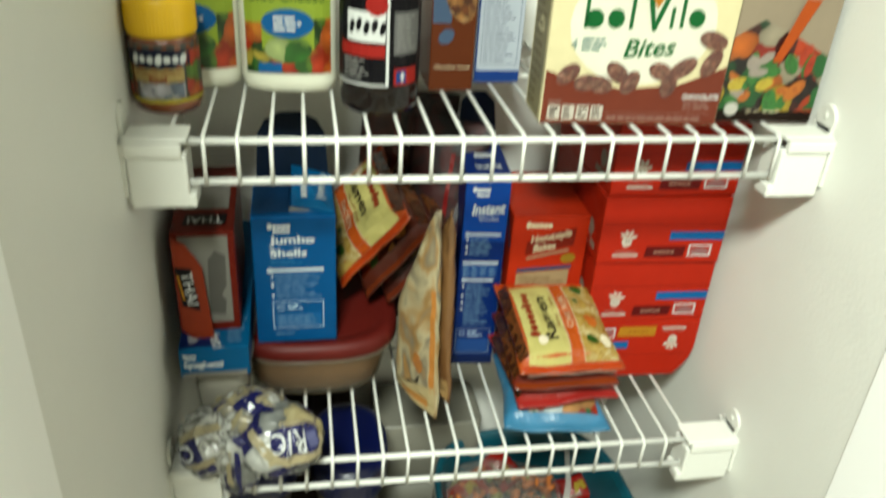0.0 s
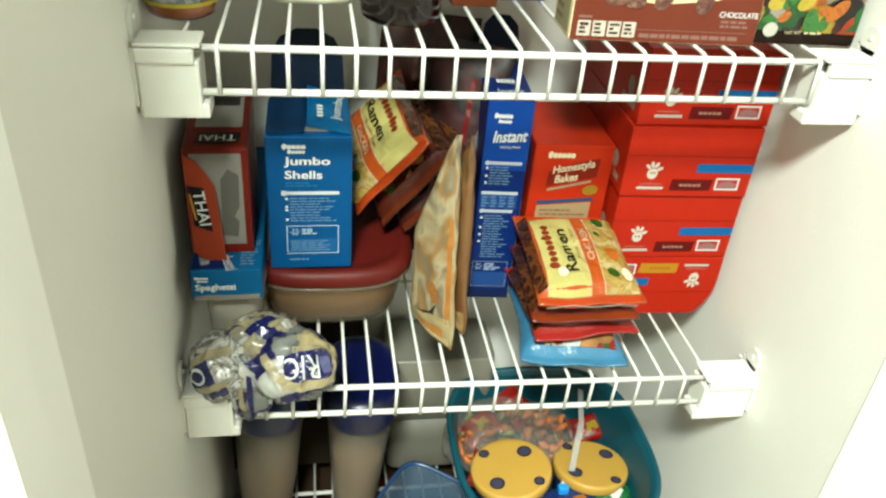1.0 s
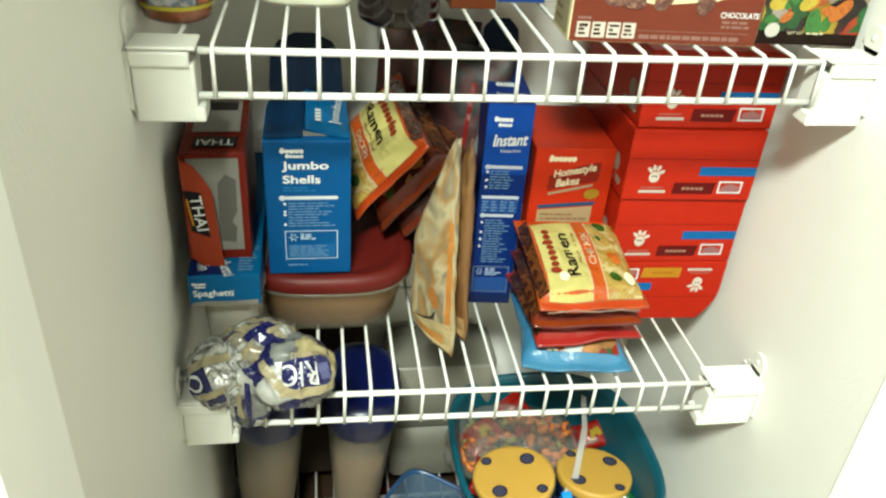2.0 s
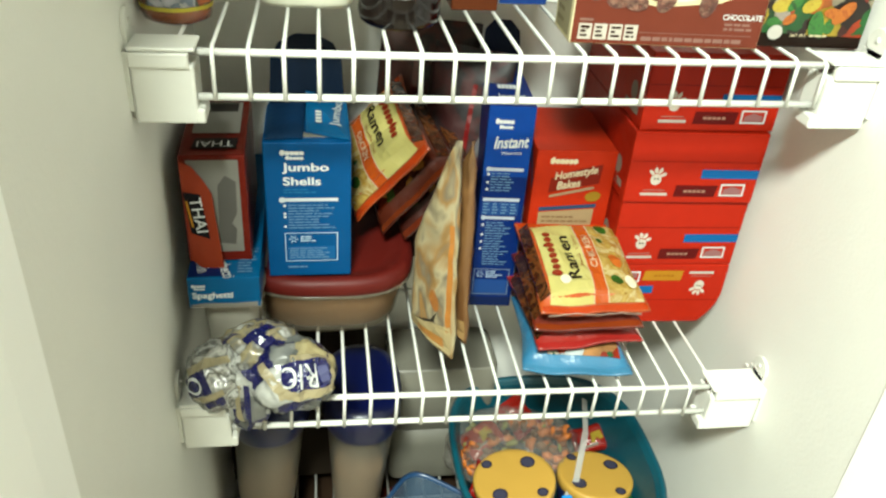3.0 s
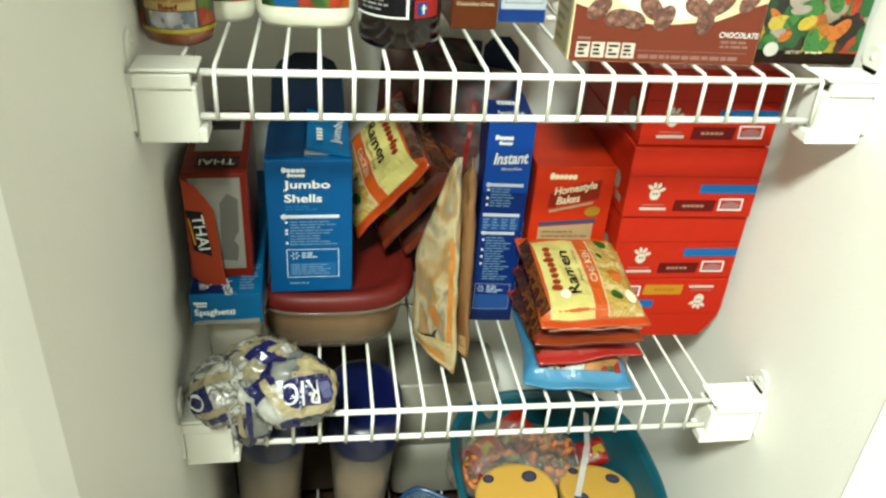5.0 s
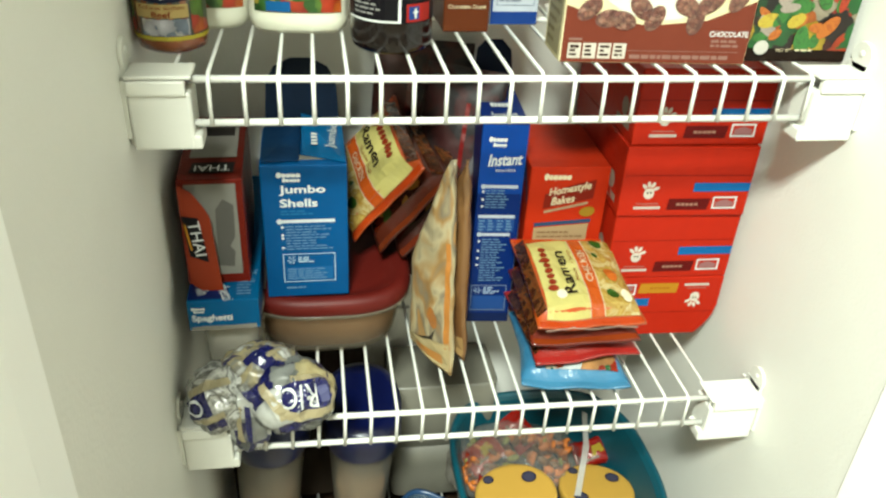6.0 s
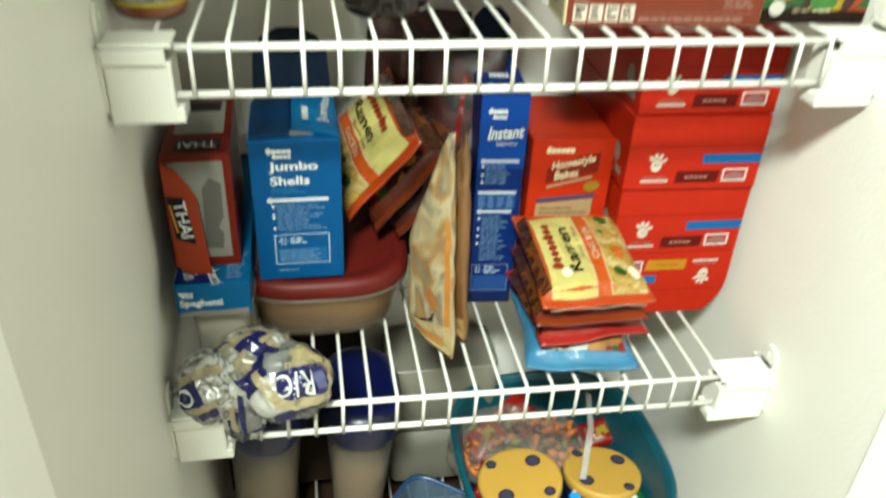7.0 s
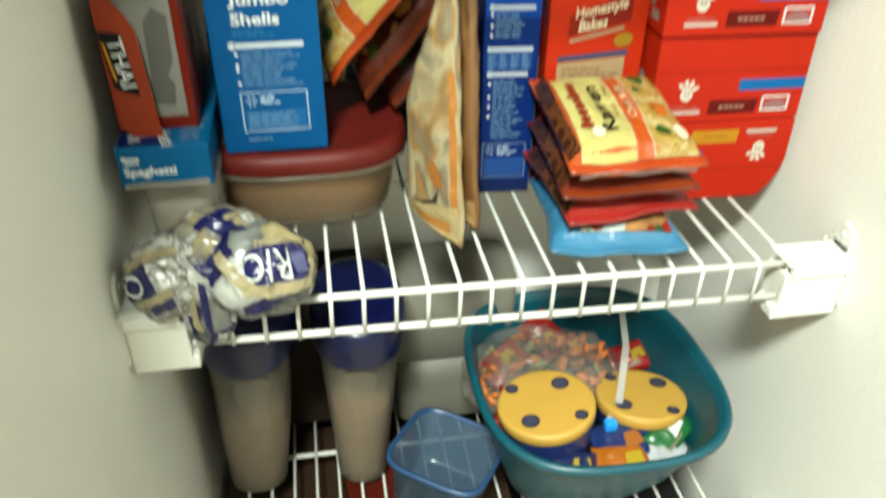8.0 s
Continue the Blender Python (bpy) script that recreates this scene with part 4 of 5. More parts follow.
    printed("top_title", ob, g, WHITE_INK, [("t", "Instant", 0.026, 0.022, 0.027, 0.016, 5)] + [("r", 0.014 + i * 0.004, 0.045, 0.0172 + i * 0.004, 0.056) for i in range(5)], 0.0010)
    bm = loft([[(-0.0225, 0.105, h - 0.002), (0.0225, 0.105, h - 0.002), (0.019, 0.118, h + 0.040), (0.009, 0.122, h + 0.050), (-0.009, 0.122, h + 0.050), (-0.019, 0.118, h + 0.040)], [(-0.0225, 0.1062, h - 0.002), (0.0225, 0.1062, h - 0.002), (0.019, 0.1192, h + 0.040), (0.009, 0.1232, h + 0.050), (-0.009, 0.1232, h + 0.050), (-0.019, 0.1192, h + 0.040)]])
    part("back_flap", bm, card("flap_navy", "0d2347"), ob, "dark navy flap standing up")
    return ob


instant_box()


def bakes_box():
    w, d, h = 0.086, 0.120, 0.1965
    x = 0.3367
    ob = simple_carton("dinner_kit_box", "red homestyle dinner kit box", pose(x, 0.1365, deck_b(x) + 0.0006, 0, 0.4, -1.5), w, d, h, card("dinner_red", "ee3c18"), 11)
    flat = front_of(w)
    f = lambda u, v, q: flat(u, v + 0.030, q)
    printed("brand_mark", ob, f, CREAM_INK, word_shape(0.0150, 0.1545, 0.0290, 0.0075, 6), 0.0005)
    printed("title_shade", ob, f, ink("title_brown", "a32a18"), [("p", [(0.017, 0.118), (0.071, 0.130), (0.072, 0.152), (0.050, 0.147), (0.018, 0.135)])], 0.0005)
    printed("title", ob, f, CREAM_INK, [("t", "*Homestyle/", 0.0445, 0.1405, 0.046, 0.0115, 11), ("t", "*Bakes/", 0.038, 0.1285, 0.026, 0.0095, 9)], 0.0008)
    printed("ribbon", ob, f, ink("ribbon_cream", "d8b890"), [("p", [(0.019, 0.1125), (0.066, 0.1235), (0.066, 0.1265), (0.019, 0.1155)])], 0.0008)
    printed("round_seal", ob, f, ink("seal_gold", "c99a2e"), [("e", 0.0665, 0.1145, 0.0085, 0.0060, 8)], 0.0011)
    printed("blue_bar", ob, f, ink("bar_slate", "3e5f86"), [("p", [(0.010, 0.096), (0.072, 0.101), (0.072, 0.1055), (0.010, 0.1005)])], 0.0005)
    printed("cream_panel", ob, f, ink("panel_cream", "dcb98a"), [("p", [(0.010, 0.05), (0.070, 0.05), (0.070, 0.0998), (0.010, 0.0948)])], 0.0008)
    printed("panel_print", ob, f, ink("panel_brown", "a8805a"), lines(0.014, 0.06, 0.066, 0.092, 6, 8, 0.35), 0.0011)
    printed("side_print", ob, left_of(w, d), ink("side_slate", "3e5f86"), [("p", [(d - 0.03, 0.190), (d - 0.002, 0.150), (d - 0.002, 0.160), (d - 0.02, 0.193)])], 0.0005)
    return ob


bakes_box()


def red_kit(i, x, y, z, turn, upside):
    """A red dinner-kit carton lying on its side, end panel to the front."""
    w, d, h = 0.139, 0.185, 0.0780
    m = pose(x, y, z, 0, 0, turn)
    ob = thing("meal_kit_box", "red meal kit carton with white hand mark lying in a stack" if not upside else "red meal kit carton lying upside down under the stack", "box", m, "stack of red meal kits")
    bm = carton_mesh(w, d, h, 20 + i, dent=0.0018)
    if i == 0:
        for v in bm.verts:
            k = max(0.0, v.co.x - 0.040) / 0.0285
            low = max(0.0, 0.040 - v.co.z) / 0.040
            v.co.x -= 0.020 * k * low * low
    part("carton", bm, RED_CARD, ob)
    base = front_of(w)
    f = (lambda u, v, q: base(w - u, h - v, q)) if upside else base
    mark = [("e", 0.030, 0.0265, 0.0056, 0.0062, 0)] + [("e", 0.030 + 0.0078 * math.cos(radians(a)), 0.0285 + 0.0085 * math.sin(radians(a)), 0.0036, 0.0019, a) for a in (25, 65, 100, 135)]
    printed("hand_mark", ob, f, ink("hand_cream", "e0d4c4"), mark, 0.0006)
    printed("hand_eyes", ob, f, BLACK_INK, [("e", 0.0285, 0.0275, 0.0009, 0.0013, 0), ("e", 0.0318, 0.0275, 0.0009, 0.0013, 0)], 0.0009)
    printed("brand_bar", ob, f, ink("brand_cream", "cfc4b8"), [("r", 0.0165, 0.0085, 0.0450, 0.0116)], 0.0006)
    printed("brand_line", ob, f, ink("line_rose", "d89a8c"), [("r", 0.0185, 0.0142, 0.042, 0.0152)], 0.0006)
    plate = YELLOW_INK if upside else DARK_RED_INK
    printed("name_plate", ob, f, plate, [("p", [(0.052, 0.0075), (0.096, 0.0075), (0.098, 0.0205), (0.053, 0.0205)])], 0.0006)
    printed("name_print", ob, f, ink("plate_print", "d8a08a" if not upside else "d88a1c"), [("r", 0.062 + k * 0.0048, 0.0125, 0.0658 + k * 0.0048, 0.0152) for k in range(5)], 0.0009)
    printed("blue_strip", ob, f, TAPE_BLUE, [("r", 0.077, 0.0285, w - 0.001, 0.0385)] if not upside else [("r", 0.083, 0.0275, 0.117, 0.0375)], 0.0006)
    printed("emblem_frame", ob, f, WHITE_INK, [("f", 0.101, 0.0085, 0.127, 0.0225, 0.0018)], 0.0006)
    printed("emblem", ob, f, ink("emblem_rose", "c98a8a"), [("p", [(0.1045, 0.0110), (0.1235, 0.0110), (0.1235, 0.0165), (0.114, 0.0198), (0.1045, 0.0165)])], 0.0009)
    printed("fold_line", ob, f, DARK_RED_INK, [("r", 0.002, 0.0465, w - 0.002, 0.0470)], 0.0004)
    g = left_of(w, d)
    printed("side_mark", ob, g, ink("hand_cream_side", "cbb9a8"), [("e", d - 0.03, 0.03, 0.009, 0.010, 0), ("r", d - 0.05, 0.010, d - 0.012, 0.018)], 0.0006)
    return ob


zs = deck_b(0.455)
for i, (x, y, turn, up) in enumerate(((0.4526, 0.1050, -2.0, True), (0.4525, 0.1045, -1.3, False), (0.4505, 0.1000, -2.0, False), (0.4530, 0.1030, -1.0, False))):
    red_kit(i, x, y, zs + i * 0.0790, turn, up)


# ---- soft packs ----
def pillow(L, H, T, crimp, seed, wrinkle=0.0035, taper=0.0, nx=26, ny=20, start=0.62, skew=0.0, point=0.0):
    """A filled flat pack, lying, length along x, with flat crimped ends. Returns the mesh and the map of its upper side."""
    def side(x, y, up):
        ix = min(1.0, abs(x) / (L / 2 - crimp))
        iy = min(1.0, abs(y) / (H / 2))
        k = max(0.0, 1 - ix ** 5) ** 0.5 * max(0.0, 1 - iy ** 4) ** 0.5
        w = noise.noise(Vector((x * 45, y * 45, seed + up))) * wrinkle + noise.noise(Vector((x * 130, y * 60, seed + 3 + up))) * wrinkle * 0.45
        edge = max(0.0, 1 - k)
        z = up * (T / 2) * k + w * (0.25 + 0.75 * k) + 0.0012 * up
        pull = 1 - 0.05 * (1 - k) * math.cos(6 * x / L)
        z += edge * noise.noise(Vector((x * 30, y * 25, seed + 9))) * 0.005
        narrow = 1 - taper * max(0.0, (x / L + 0.5 - start)) / (1 - start) if taper else 1.0
        y2 = y * pull * narrow + skew * (1 - narrow) * H / 2
        if point:
            low = max(0.0, 0.16 - (x / L + 0.5)) / 0.16
            x += point * low * (y / H + 0.5)
            z -= 0.10 * abs(y2 + 0.006)
        return Vector((x, y2, z))

    bm = bmesh.new()
    grids = []
    for up in (1, -1):
        grids.append([[bm.verts.new(side(-L / 2 + L * i / nx, -H / 2 + H * j / ny, up)) for i in range(nx + 1)] for j in range(ny + 1)])
    for g, flip in ((grids[0], False), (grids[1], True)):
        for j in range(ny):
            for i in range(nx):
                q = (g[j][i], g[j][i + 1], g[j + 1][i + 1], g[j + 1][i])
                bm.faces.new(q[::-1] if flip else q)
    a, b = grids
    loop_a = [a[0][i] for i in range(nx)] + [a[j][nx] for j in range(ny)] + [a[ny][i] for i in range(nx, 0, -1)] + [a[j][0] for j in range(ny, 0, -1)]
    loop_b = [b[0][i] for i in range(nx)] + [b[j][nx] for j in range(ny)] + [b[ny][i] for i in range(nx, 0, -1)] + [b[j][0] for j in range(ny, 0, -1)]
    n = len(loop_a)
    for k in range(n):
        bm.faces.new((loop_b[k], loop_b[(k + 1) % n], loop_a[(k + 1) % n], loop_a[k]))
    return bm, (lambda u, v, h: side(u, v, 1) + Vector((0, 0, h)))


FOIL_SILVER = basic("silver_foil", (0.50, 0.46, 0.40, 1), 0.3, metal=0.6, vary=0.2, grain=80, bump=0.5, bump_scale=120)
NOODLE = marbled("noodle_print", ["b8862e", "e6c468", "cf9f42", "f0dc9a", "d8a84a"], 60, 0.22, 0.5, 70)


MEAT_SIDE = marbled("soup_side_print", ["3a1a10", "6a2812", "8a5026", "2a140c", "7a3418", "963c1c"], 70, 0.25, 0.5, 80)
MEAT = photo("beef_soup_print", ["7a2c14", "a5481c", "c98a3a", "5d2412", "8e5a22", "40702a", "d89a4a"], 60, 0.22, 0.5)
SHRIMP = photo("shrimp_soup_print", ["d95a32", "e8d8c0", "3f8a4a", "e8a86a", "cfd8d8", "d0452a"], 55, 0.22, 0.5)


def noodle_pack(m, label, colour, seed, print_on=True, end="e8521c", picture=NOODLE, group="instant noodle packs"):
    L, H, T = 0.130, 0.106, 0.030
    ob = thing("noodle_pack", label, "noodle pack", m, group)
    bm, f = pillow(L, H, T, 0.011, seed)
    part("wrapper", bm, wrap("wrapper_" + colour, colour), ob, "", True)
    e = wrap("crimp_" + end, end, 0.25, 0.4)
    printed("crimped_end", ob, f, e, [("r", -L / 2 + 0.0006, -H / 2 + 0.002, -L / 2 + 0.008, H / 2 - 0.002)], 0.0006)
    printed("crimped_end", ob, f, e, [("r", L / 2 - 0.008, -H / 2 + 0.002, L / 2 - 0.0006, H / 2 - 0.002)], 0.0006)
    side = bmesh.new()
    ripple = [(-L / 2 + 0.014 + (L - 0.028) * k / 16, H / 2 - 0.0002, 0.0) for k in range(17)]
    loft([[(x, y + 0.0006, 0.0005), (x, y + 0.0014, 0.004), (x, y - 0.006, T * 0.44), (x, y - 0.007, T * 0.44)] for x, y, z in ripple], True, True, side)
    if picture is not SHRIMP:
        part("side_picture", side, MEAT_SIDE, ob.children[0], "brown food picture running over the long side")
    if print_on == "picture":
        printed("noodle_picture", ob, f, picture, [("r", -0.050, -0.044, 0.050, 0.030)], 0.0022)
    elif print_on:
        under = bmesh.new()
        ripple = [(-L / 2 - 0.0015, -H / 2 + 0.006 + (H - 0.012) * k / 14, -0.0030 + 0.0012 * math.sin(k * 0.9 + seed) + 0.0006 * math.sin(k * 2.7)) for k in range(15)]
        loft([[(x - 0.0004, y, z + 0.0035), (x + 0.0004, y, z + 0.0035), (x + 0.0034, y, z - 0.0015), (x + 0.0026, y, z - 0.0018)] for x, y, z in ripple], True, True, under)
        part("crimp_underside", under, FOIL_SILVER, ob.children[0], "silvery inside of the turned-up seal")
        printed("yellow_panel", ob, f, wrap("panel_yellow", "f8ea8e", 0.22, 0.4), [("r", -0.056, 0.000, 0.056, 0.043)], 0.0016)
        printed("noodle_picture", ob, f, picture, [("r", -0.056, -0.0495, 0.056, -0.014)], 0.0016)
        printed("flavour_band", ob, f, wrap("band_orange", "ef6a24", 0.22, 0.4), [("r", -0.056, -0.014, 0.056, 0.000)], 0.0016)
        printed("band_edge", ob, f, ink("band_pale", "f6d8b0"), [("r", -0.056, -0.0150, 0.056, -0.0138), ("r", -0.056, -0.0005, 0.056, 0.0006)], 0.0019)
        printed("title", ob, f, ink("title_black", "2a1c12"), [("t", "*Ramen", -0.004, 0.0165, 0.062, 0.0125, 0)], 0.0026)
        printed("subtitle", ob, f, ink("title_red_brown", "a8481c"), [("t", "Noodle Soup", 0.006, 0.0045, 0.046, 0.0048, 0)], 0.0024)
        printed("flavour", ob, f, ink("flavour_cream", "f6d0a8"), [("t", "*CHICKEN", 0.004, -0.0075, 0.046, 0.0075, 0)], 0.0024)
        brand = ink("brand_red", "a83a1c")
        for i in range(8):
            printed("brand_shape", ob, f, brand, [("e", -0.026 + i * 0.0078, 0.0325 + (0.0008 if i in (0, 5) else 0), 0.0035, 0.0056 if i in (0, 5) else 0.0040, -8)], 0.0028)
        printed("brand_seal", ob, f, ink("seal_cream", "eadcc0"), [("e", -0.034, 0.0265, 0.0055, 0.0050, 0)], 0.0028)
        greens = ink("parsley_green", "3e6a22")
        for u, v, r in ((-0.036, -0.026, 0.007), (0.040, -0.030, 0.008), (0.018, -0.022, 0.004)):
            printed("herb_picture", ob, f, greens, [("e", u, v, r, r * 0.7, 30)], 0.0027)
        printed("carrot_picture", ob, f, ink("carrot_print", "e8782a"), [("e", -0.012, -0.030, 0.009, 0.006, 20)], 0.0027)
        printed("egg_picture", ob, f, ink("egg_print", "f0e4c4"), [("e", -0.038, -0.040, 0.008, 0.006, -10)], 0.0027)
    return ob


X4 = 0.328
b4 = deck_b(X4)
noodle_pack(pose(X4 + 0.007, 0.066, b4 + 0.0155, 0, 0, 83), "light blue shrimp noodle pack at the bottom of the stack", "4a9fd0", 2.0, "picture", "5fb0de", SHRIMP)
noodle_pack(pose(0.338, 0.080, b4 + 0.0415, -2.5, -1, 93), "red noodle pack in the stack", "c83226", 3.0, "picture", "dc3a34", MEAT)
noodle_pack(pose(0.336, 0.078, b4 + 0.0665, -1, -4, 89), "brown beef noodle pack in the stack", "8a2c14", 4.0, "picture", "b0481c", MEAT)
noodle_pack(pose(0.336, 0.074, b4 + 0.0965, 1.5, -11, 91), "yellow and orange chicken noodle pack on top of the stack", "e8631c", 5.0)


def frame_pose(at, x_axis, normal):
    """A pose from a place, the direction of the thing's own x, and its upper side's normal."""
    n = Vector(normal).normalized()
    x = (Vector(x_axis) - Vector(x_axis).dot(n) * n).normalized()
    y = n.cross(x)
    m = Matrix((x, y, n)).transposed().to_4x4()
    m.translation = at
    return m


LEAN_N, LEAN_X = Vector((-0.748, -0.267, 0.614)).normalized(), Vector((0.150, -0.964, -0.237))
LEAN_AT = Vector((0.136, 0.183, -0.157))
noodle_pack(frame_pose(LEAN_AT, LEAN_X, LEAN_N), "yellow and orange chicken noodle pack leaning on the tub lid", "d8581c", 6.0)
noodle_pack(frame_pose(LEAN_AT - LEAN_N * 0.027 + Vector((0.006, 0, -0.004)), LEAN_X + Vector((0.06, 0, 0)), LEAN_N), "brown beef noodle pack under a leaning chicken pack", "5d2412", 7.0, "picture", "8a3a1a", MEAT)
noodle_pack(frame_pose(LEAN_AT - LEAN_N * 0.052 + Vector((0.012, 0.004, -0.004)), LEAN_X + Vector((0.12, 0.05, 0)), LEAN_N), "dark brown noodle pack at the bottom of the leaning packs", "4a1c10", 8.0, "picture", "7a3018", MEAT)


def pouch(m, name, label, L, H, T, seed, material, taper=0.55, category="pouch"):
    """A flat foil pouch standing on its lower edge, creased down the middle, with a peaked top."""
    ob = thing(name, label, category, m)
    bm, f = pillow(L, H, T, 0.012, seed, 0.0035, taper, 34, 16, 0.52, -0.75, 0.022)
    part("wrapper", bm, material, ob, "", True)
    return ob, f


TAN = marbled("tortilla_pouch_print", ["857b68", "c8b68a", "a4957a", "c4975a", "dccba0", "958870", "d9a25a", "b5a47c", "cfc6b0"], 16, 0.3, 0.3, 40, (0.45, 1.2, 1))
TAN2 = marbled("tan_pouch_print", ["6a4428", "a87a4a", "8a5c34", "b08a5c"], 14, 0.3, 0.3, 40, (0.45, 1.2, 1))
p1, f1 = pouch(frame_pose((0.188, 0.090, -0.226), (0.085, 0.27, 0.95), (-0.76, -0.60, 0.16)), "snack_pouch", "tan and orange foil snack pouch standing folded", 0.225, 0.060, 0.012, 11.0, TAN, 0.97)
printed("orange_stripe", p1, f1, wrap("stripe_orange", "d98a34"), [("r", -0.085, -0.0285, 0.03, -0.0235)], 0.0009)
printed("pale_tip", p1, f1, wrap("tip_cream", "e0c890"), [("r", -0.110, -0.028, -0.078, 0.028)], 0.0009)
printed("tip_orange", p1, f1, wrap("tip_orange", "eba04a"), [("r", -0.106, -0.020, -0.094, 0.016)], 0.0012)
printed("food_picture", p1, f1, wrap("food_orange", "c9803c"), [("e", -0.052, -0.010, 0.012, 0.005, 12)], 0.0014)
printed("dark_mark", p1, f1, ink("mark_dark", "4a4238"), [("p", [(-0.079, 0.020), (-0.081, 0.004), (-0.076, -0.010), (-0.064, -0.014), (-0.074, -0.006), (-0.077, 0.006)])], 0.0018)
p2, f2 = pouch(frame_pose((0.212, 0.110, -0.230), (0.075, 0.27, 0.95), (-0.86, -0.46, 0.14)), "snack_pouch", "tan and brown foil snack pouch behind another", 0.213, 0.050, 0.011, 12.0, TAN2, 0.95)
printed("pale_tip", p2, f2, wrap("tip_tan", "cfa468"), [("r", -0.104, -0.024, -0.082, 0.024)], 0.0009)
printed("label_patch", p2, f2, ink("patch_dark", "3a2a20"), [("r", -0.094, -0.008, -0.089, 0.008)], 0.0013)
FOIL = marbled("dark_snack_print", ["100e10", "181214", "5a1412", "221c1e", "3a3436"], 22, 0.62, 0.4, 45)
FOIL_BROWN = marbled("brown_snack_print", ["2a1a14", "4a2418", "6a2a1c", "1c1412", "5a4438"], 18, 0.62, 0.4, 45)
p3, f3 = pouch(frame_pose((0.222, 0.206, -0.196), (0.10, 0.16, 0.97), (-0.45, -0.88, 0.18)), "chip_bag", "dark red and black foil chip bag", 0.270, 0.096, 0.03, 13.0, FOIL, 0.1)
printed("red_stripe", p3, f3, wrap("stripe_red", "a01c1c"), [("r", 0.0, -0.014, 0.10, -0.009)], 0.0009)
printed("silver_mark", p3, f3, wrap("mark_silver", "8a8688", 0.25, 0.3), [("p", [(0.020, -0.026), (0.048, -0.034), (0.052, -0.028), (0.030, -0.020)])], 0.0012)
p4, f4 = pouch(frame_pose((0.188, 0.262, -0.190), (0.05, 0.06, 0.99), (-0.10, -0.98, 0.1)), "chip_bag", "brown and red foil snack bag at the back of the shelf", 0.285, 0.115, 0.028, 14.0, FOIL_BROWN, 0.1)
printed("red_stripe", p4, f4, wrap("stripe_brick", "8a2418"), [("r", 0.02, 0.012, 0.12, 0.018)], 0.0009)


# ---- crumpled rice bag ----
def rice_bag():
    z0 = deck_b(0.02)
    ob = thing("rice_bag", "crumpled cream, navy and clear plastic rice bag", "rice bag", pose(0.018, 0.012, z0))
    navy, cream = wrap("bag_navy", "1e2068", 0.25, 0.8, 70), wrap("bag_cream", "cdbd92", 0.3, 0.8, 70)
    # Pale and grey streaks paint the film's glints in along with the rice.
    clear = marbled("bag_rice_glints", ["c0c0b8", "76766e", "cfcfc8", "6a685e", "c4c2b8", "8a887c"], 48, 0.2, 0.8, 60)
    mixed = photo("bag_mixed_print", ["c8c8c0", "a8aaa4", "24266c", "d6c692", "c4c4bc", "8c8e88", "22246a"], 40, 0.2, 0.7, 1.0, 60)

    def lobe(c, r, seed):
        def g(d):
            d = d.normalized()
            k = 1 - 0.26 * abs(noise.noise(d * 1.9 + Vector((seed, 0, 0)))) - 0.09 * abs(noise.noise(d * 4.0 + Vector((0, seed, 0)))) + 0.022 * noise.noise(d * 9 + Vector((0, 0, seed))) + 0.07
            p = Vector((c[0] + d.x * r[0] * k, c[1] + d.y * r[1] * k, c[2] + d.z * r[2] * k))
            if p.y > -0.018:
                p.z = max(p.z, 0.0006)
            return p
        return g

    def blob(name, g, material, label=""):
        bm = bmesh.new()
        bmesh.ops.create_icosphere(bm, subdivisions=5, radius=1)
        for v in bm.verts:
            v.co = g(v.co.copy())
        return part(name, bm, material, ob, label, True)

    def wrapf(g, az, el, turn, size):
        """Print on a lobe round the direction az, el in degrees."""
        n = Vector((math.sin(radians(az)) * math.cos(radians(el)), -math.cos(radians(az)) * math.cos(radians(el)), math.sin(radians(el))))
        x = Vector((math.cos(radians(az)), math.sin(radians(az)), 0))
        y = n.cross(x)
        c, s = math.cos(radians(turn)), math.sin(radians(turn))
        return lambda u, v, h: g(n + ((c * u - s * v) * x + (s * u + c * v) * y) / size) + (n + ((c * u - s * v) * x + (s * u + c * v) * y) / size).normalized() * h

    right = lobe((0.028, -0.012, 0.024), (0.041, 0.036, 0.036), 1.3)
    left = lobe((-0.038, -0.004, 0.020), (0.032, 0.034, 0.034), 4.1)
    top = lobe((-0.002, 0.012, 0.032), (0.040, 0.034, 0.030), 7.7)
    tail = lobe((-0.012, -0.024, 0.004), (0.020, 0.008, 0.036), 2.2)
    blob("clear_side", left, clear, "opaque streaks for rice and glints on clear plastic")
    blob("printed_side", right, mixed)
    blob("crumpled_top", top, marbled("bag_folded_print", ["1e2068", "d4d4cc", "a09c8e", "d0c090", "24266a", "dededa", "7c7c76"], 26, 0.2, 0.7, 50))
    blob("tail", tail, mixed)
    f = wrapf(right, 26, 34, -8, 0.044)
    printed("cream_border", ob, f, cream, [("r", -0.036, -0.030, 0.040, -0.016), ("r", -0.014, 0.020, 0.036, 0.030), ("r", 0.030, -0.026, 0.041, 0.026)], 0.0014)
    printed("navy_panel", ob, f, navy, [("r", -0.028, -0.0165, 0.031, 0.0205)], 0.0012)
    printed("title", ob, f, WHITE_INK, [("t", "RIC", -0.008, 0.001, 0.036, 0.026, 176)], 0.0040)
    printed("pale_stamp", ob, f, ink("stamp_violet", "6a6c98"), [("r", 0.014, -0.009, 0.025, 0.010)], 0.0030)
    f = wrapf(left, -18, 36, 30, 0.036)
    printed("cream_band", ob, f, cream, [("r", -0.026, 0.008, 0.034, 0.019)], 0.0014)
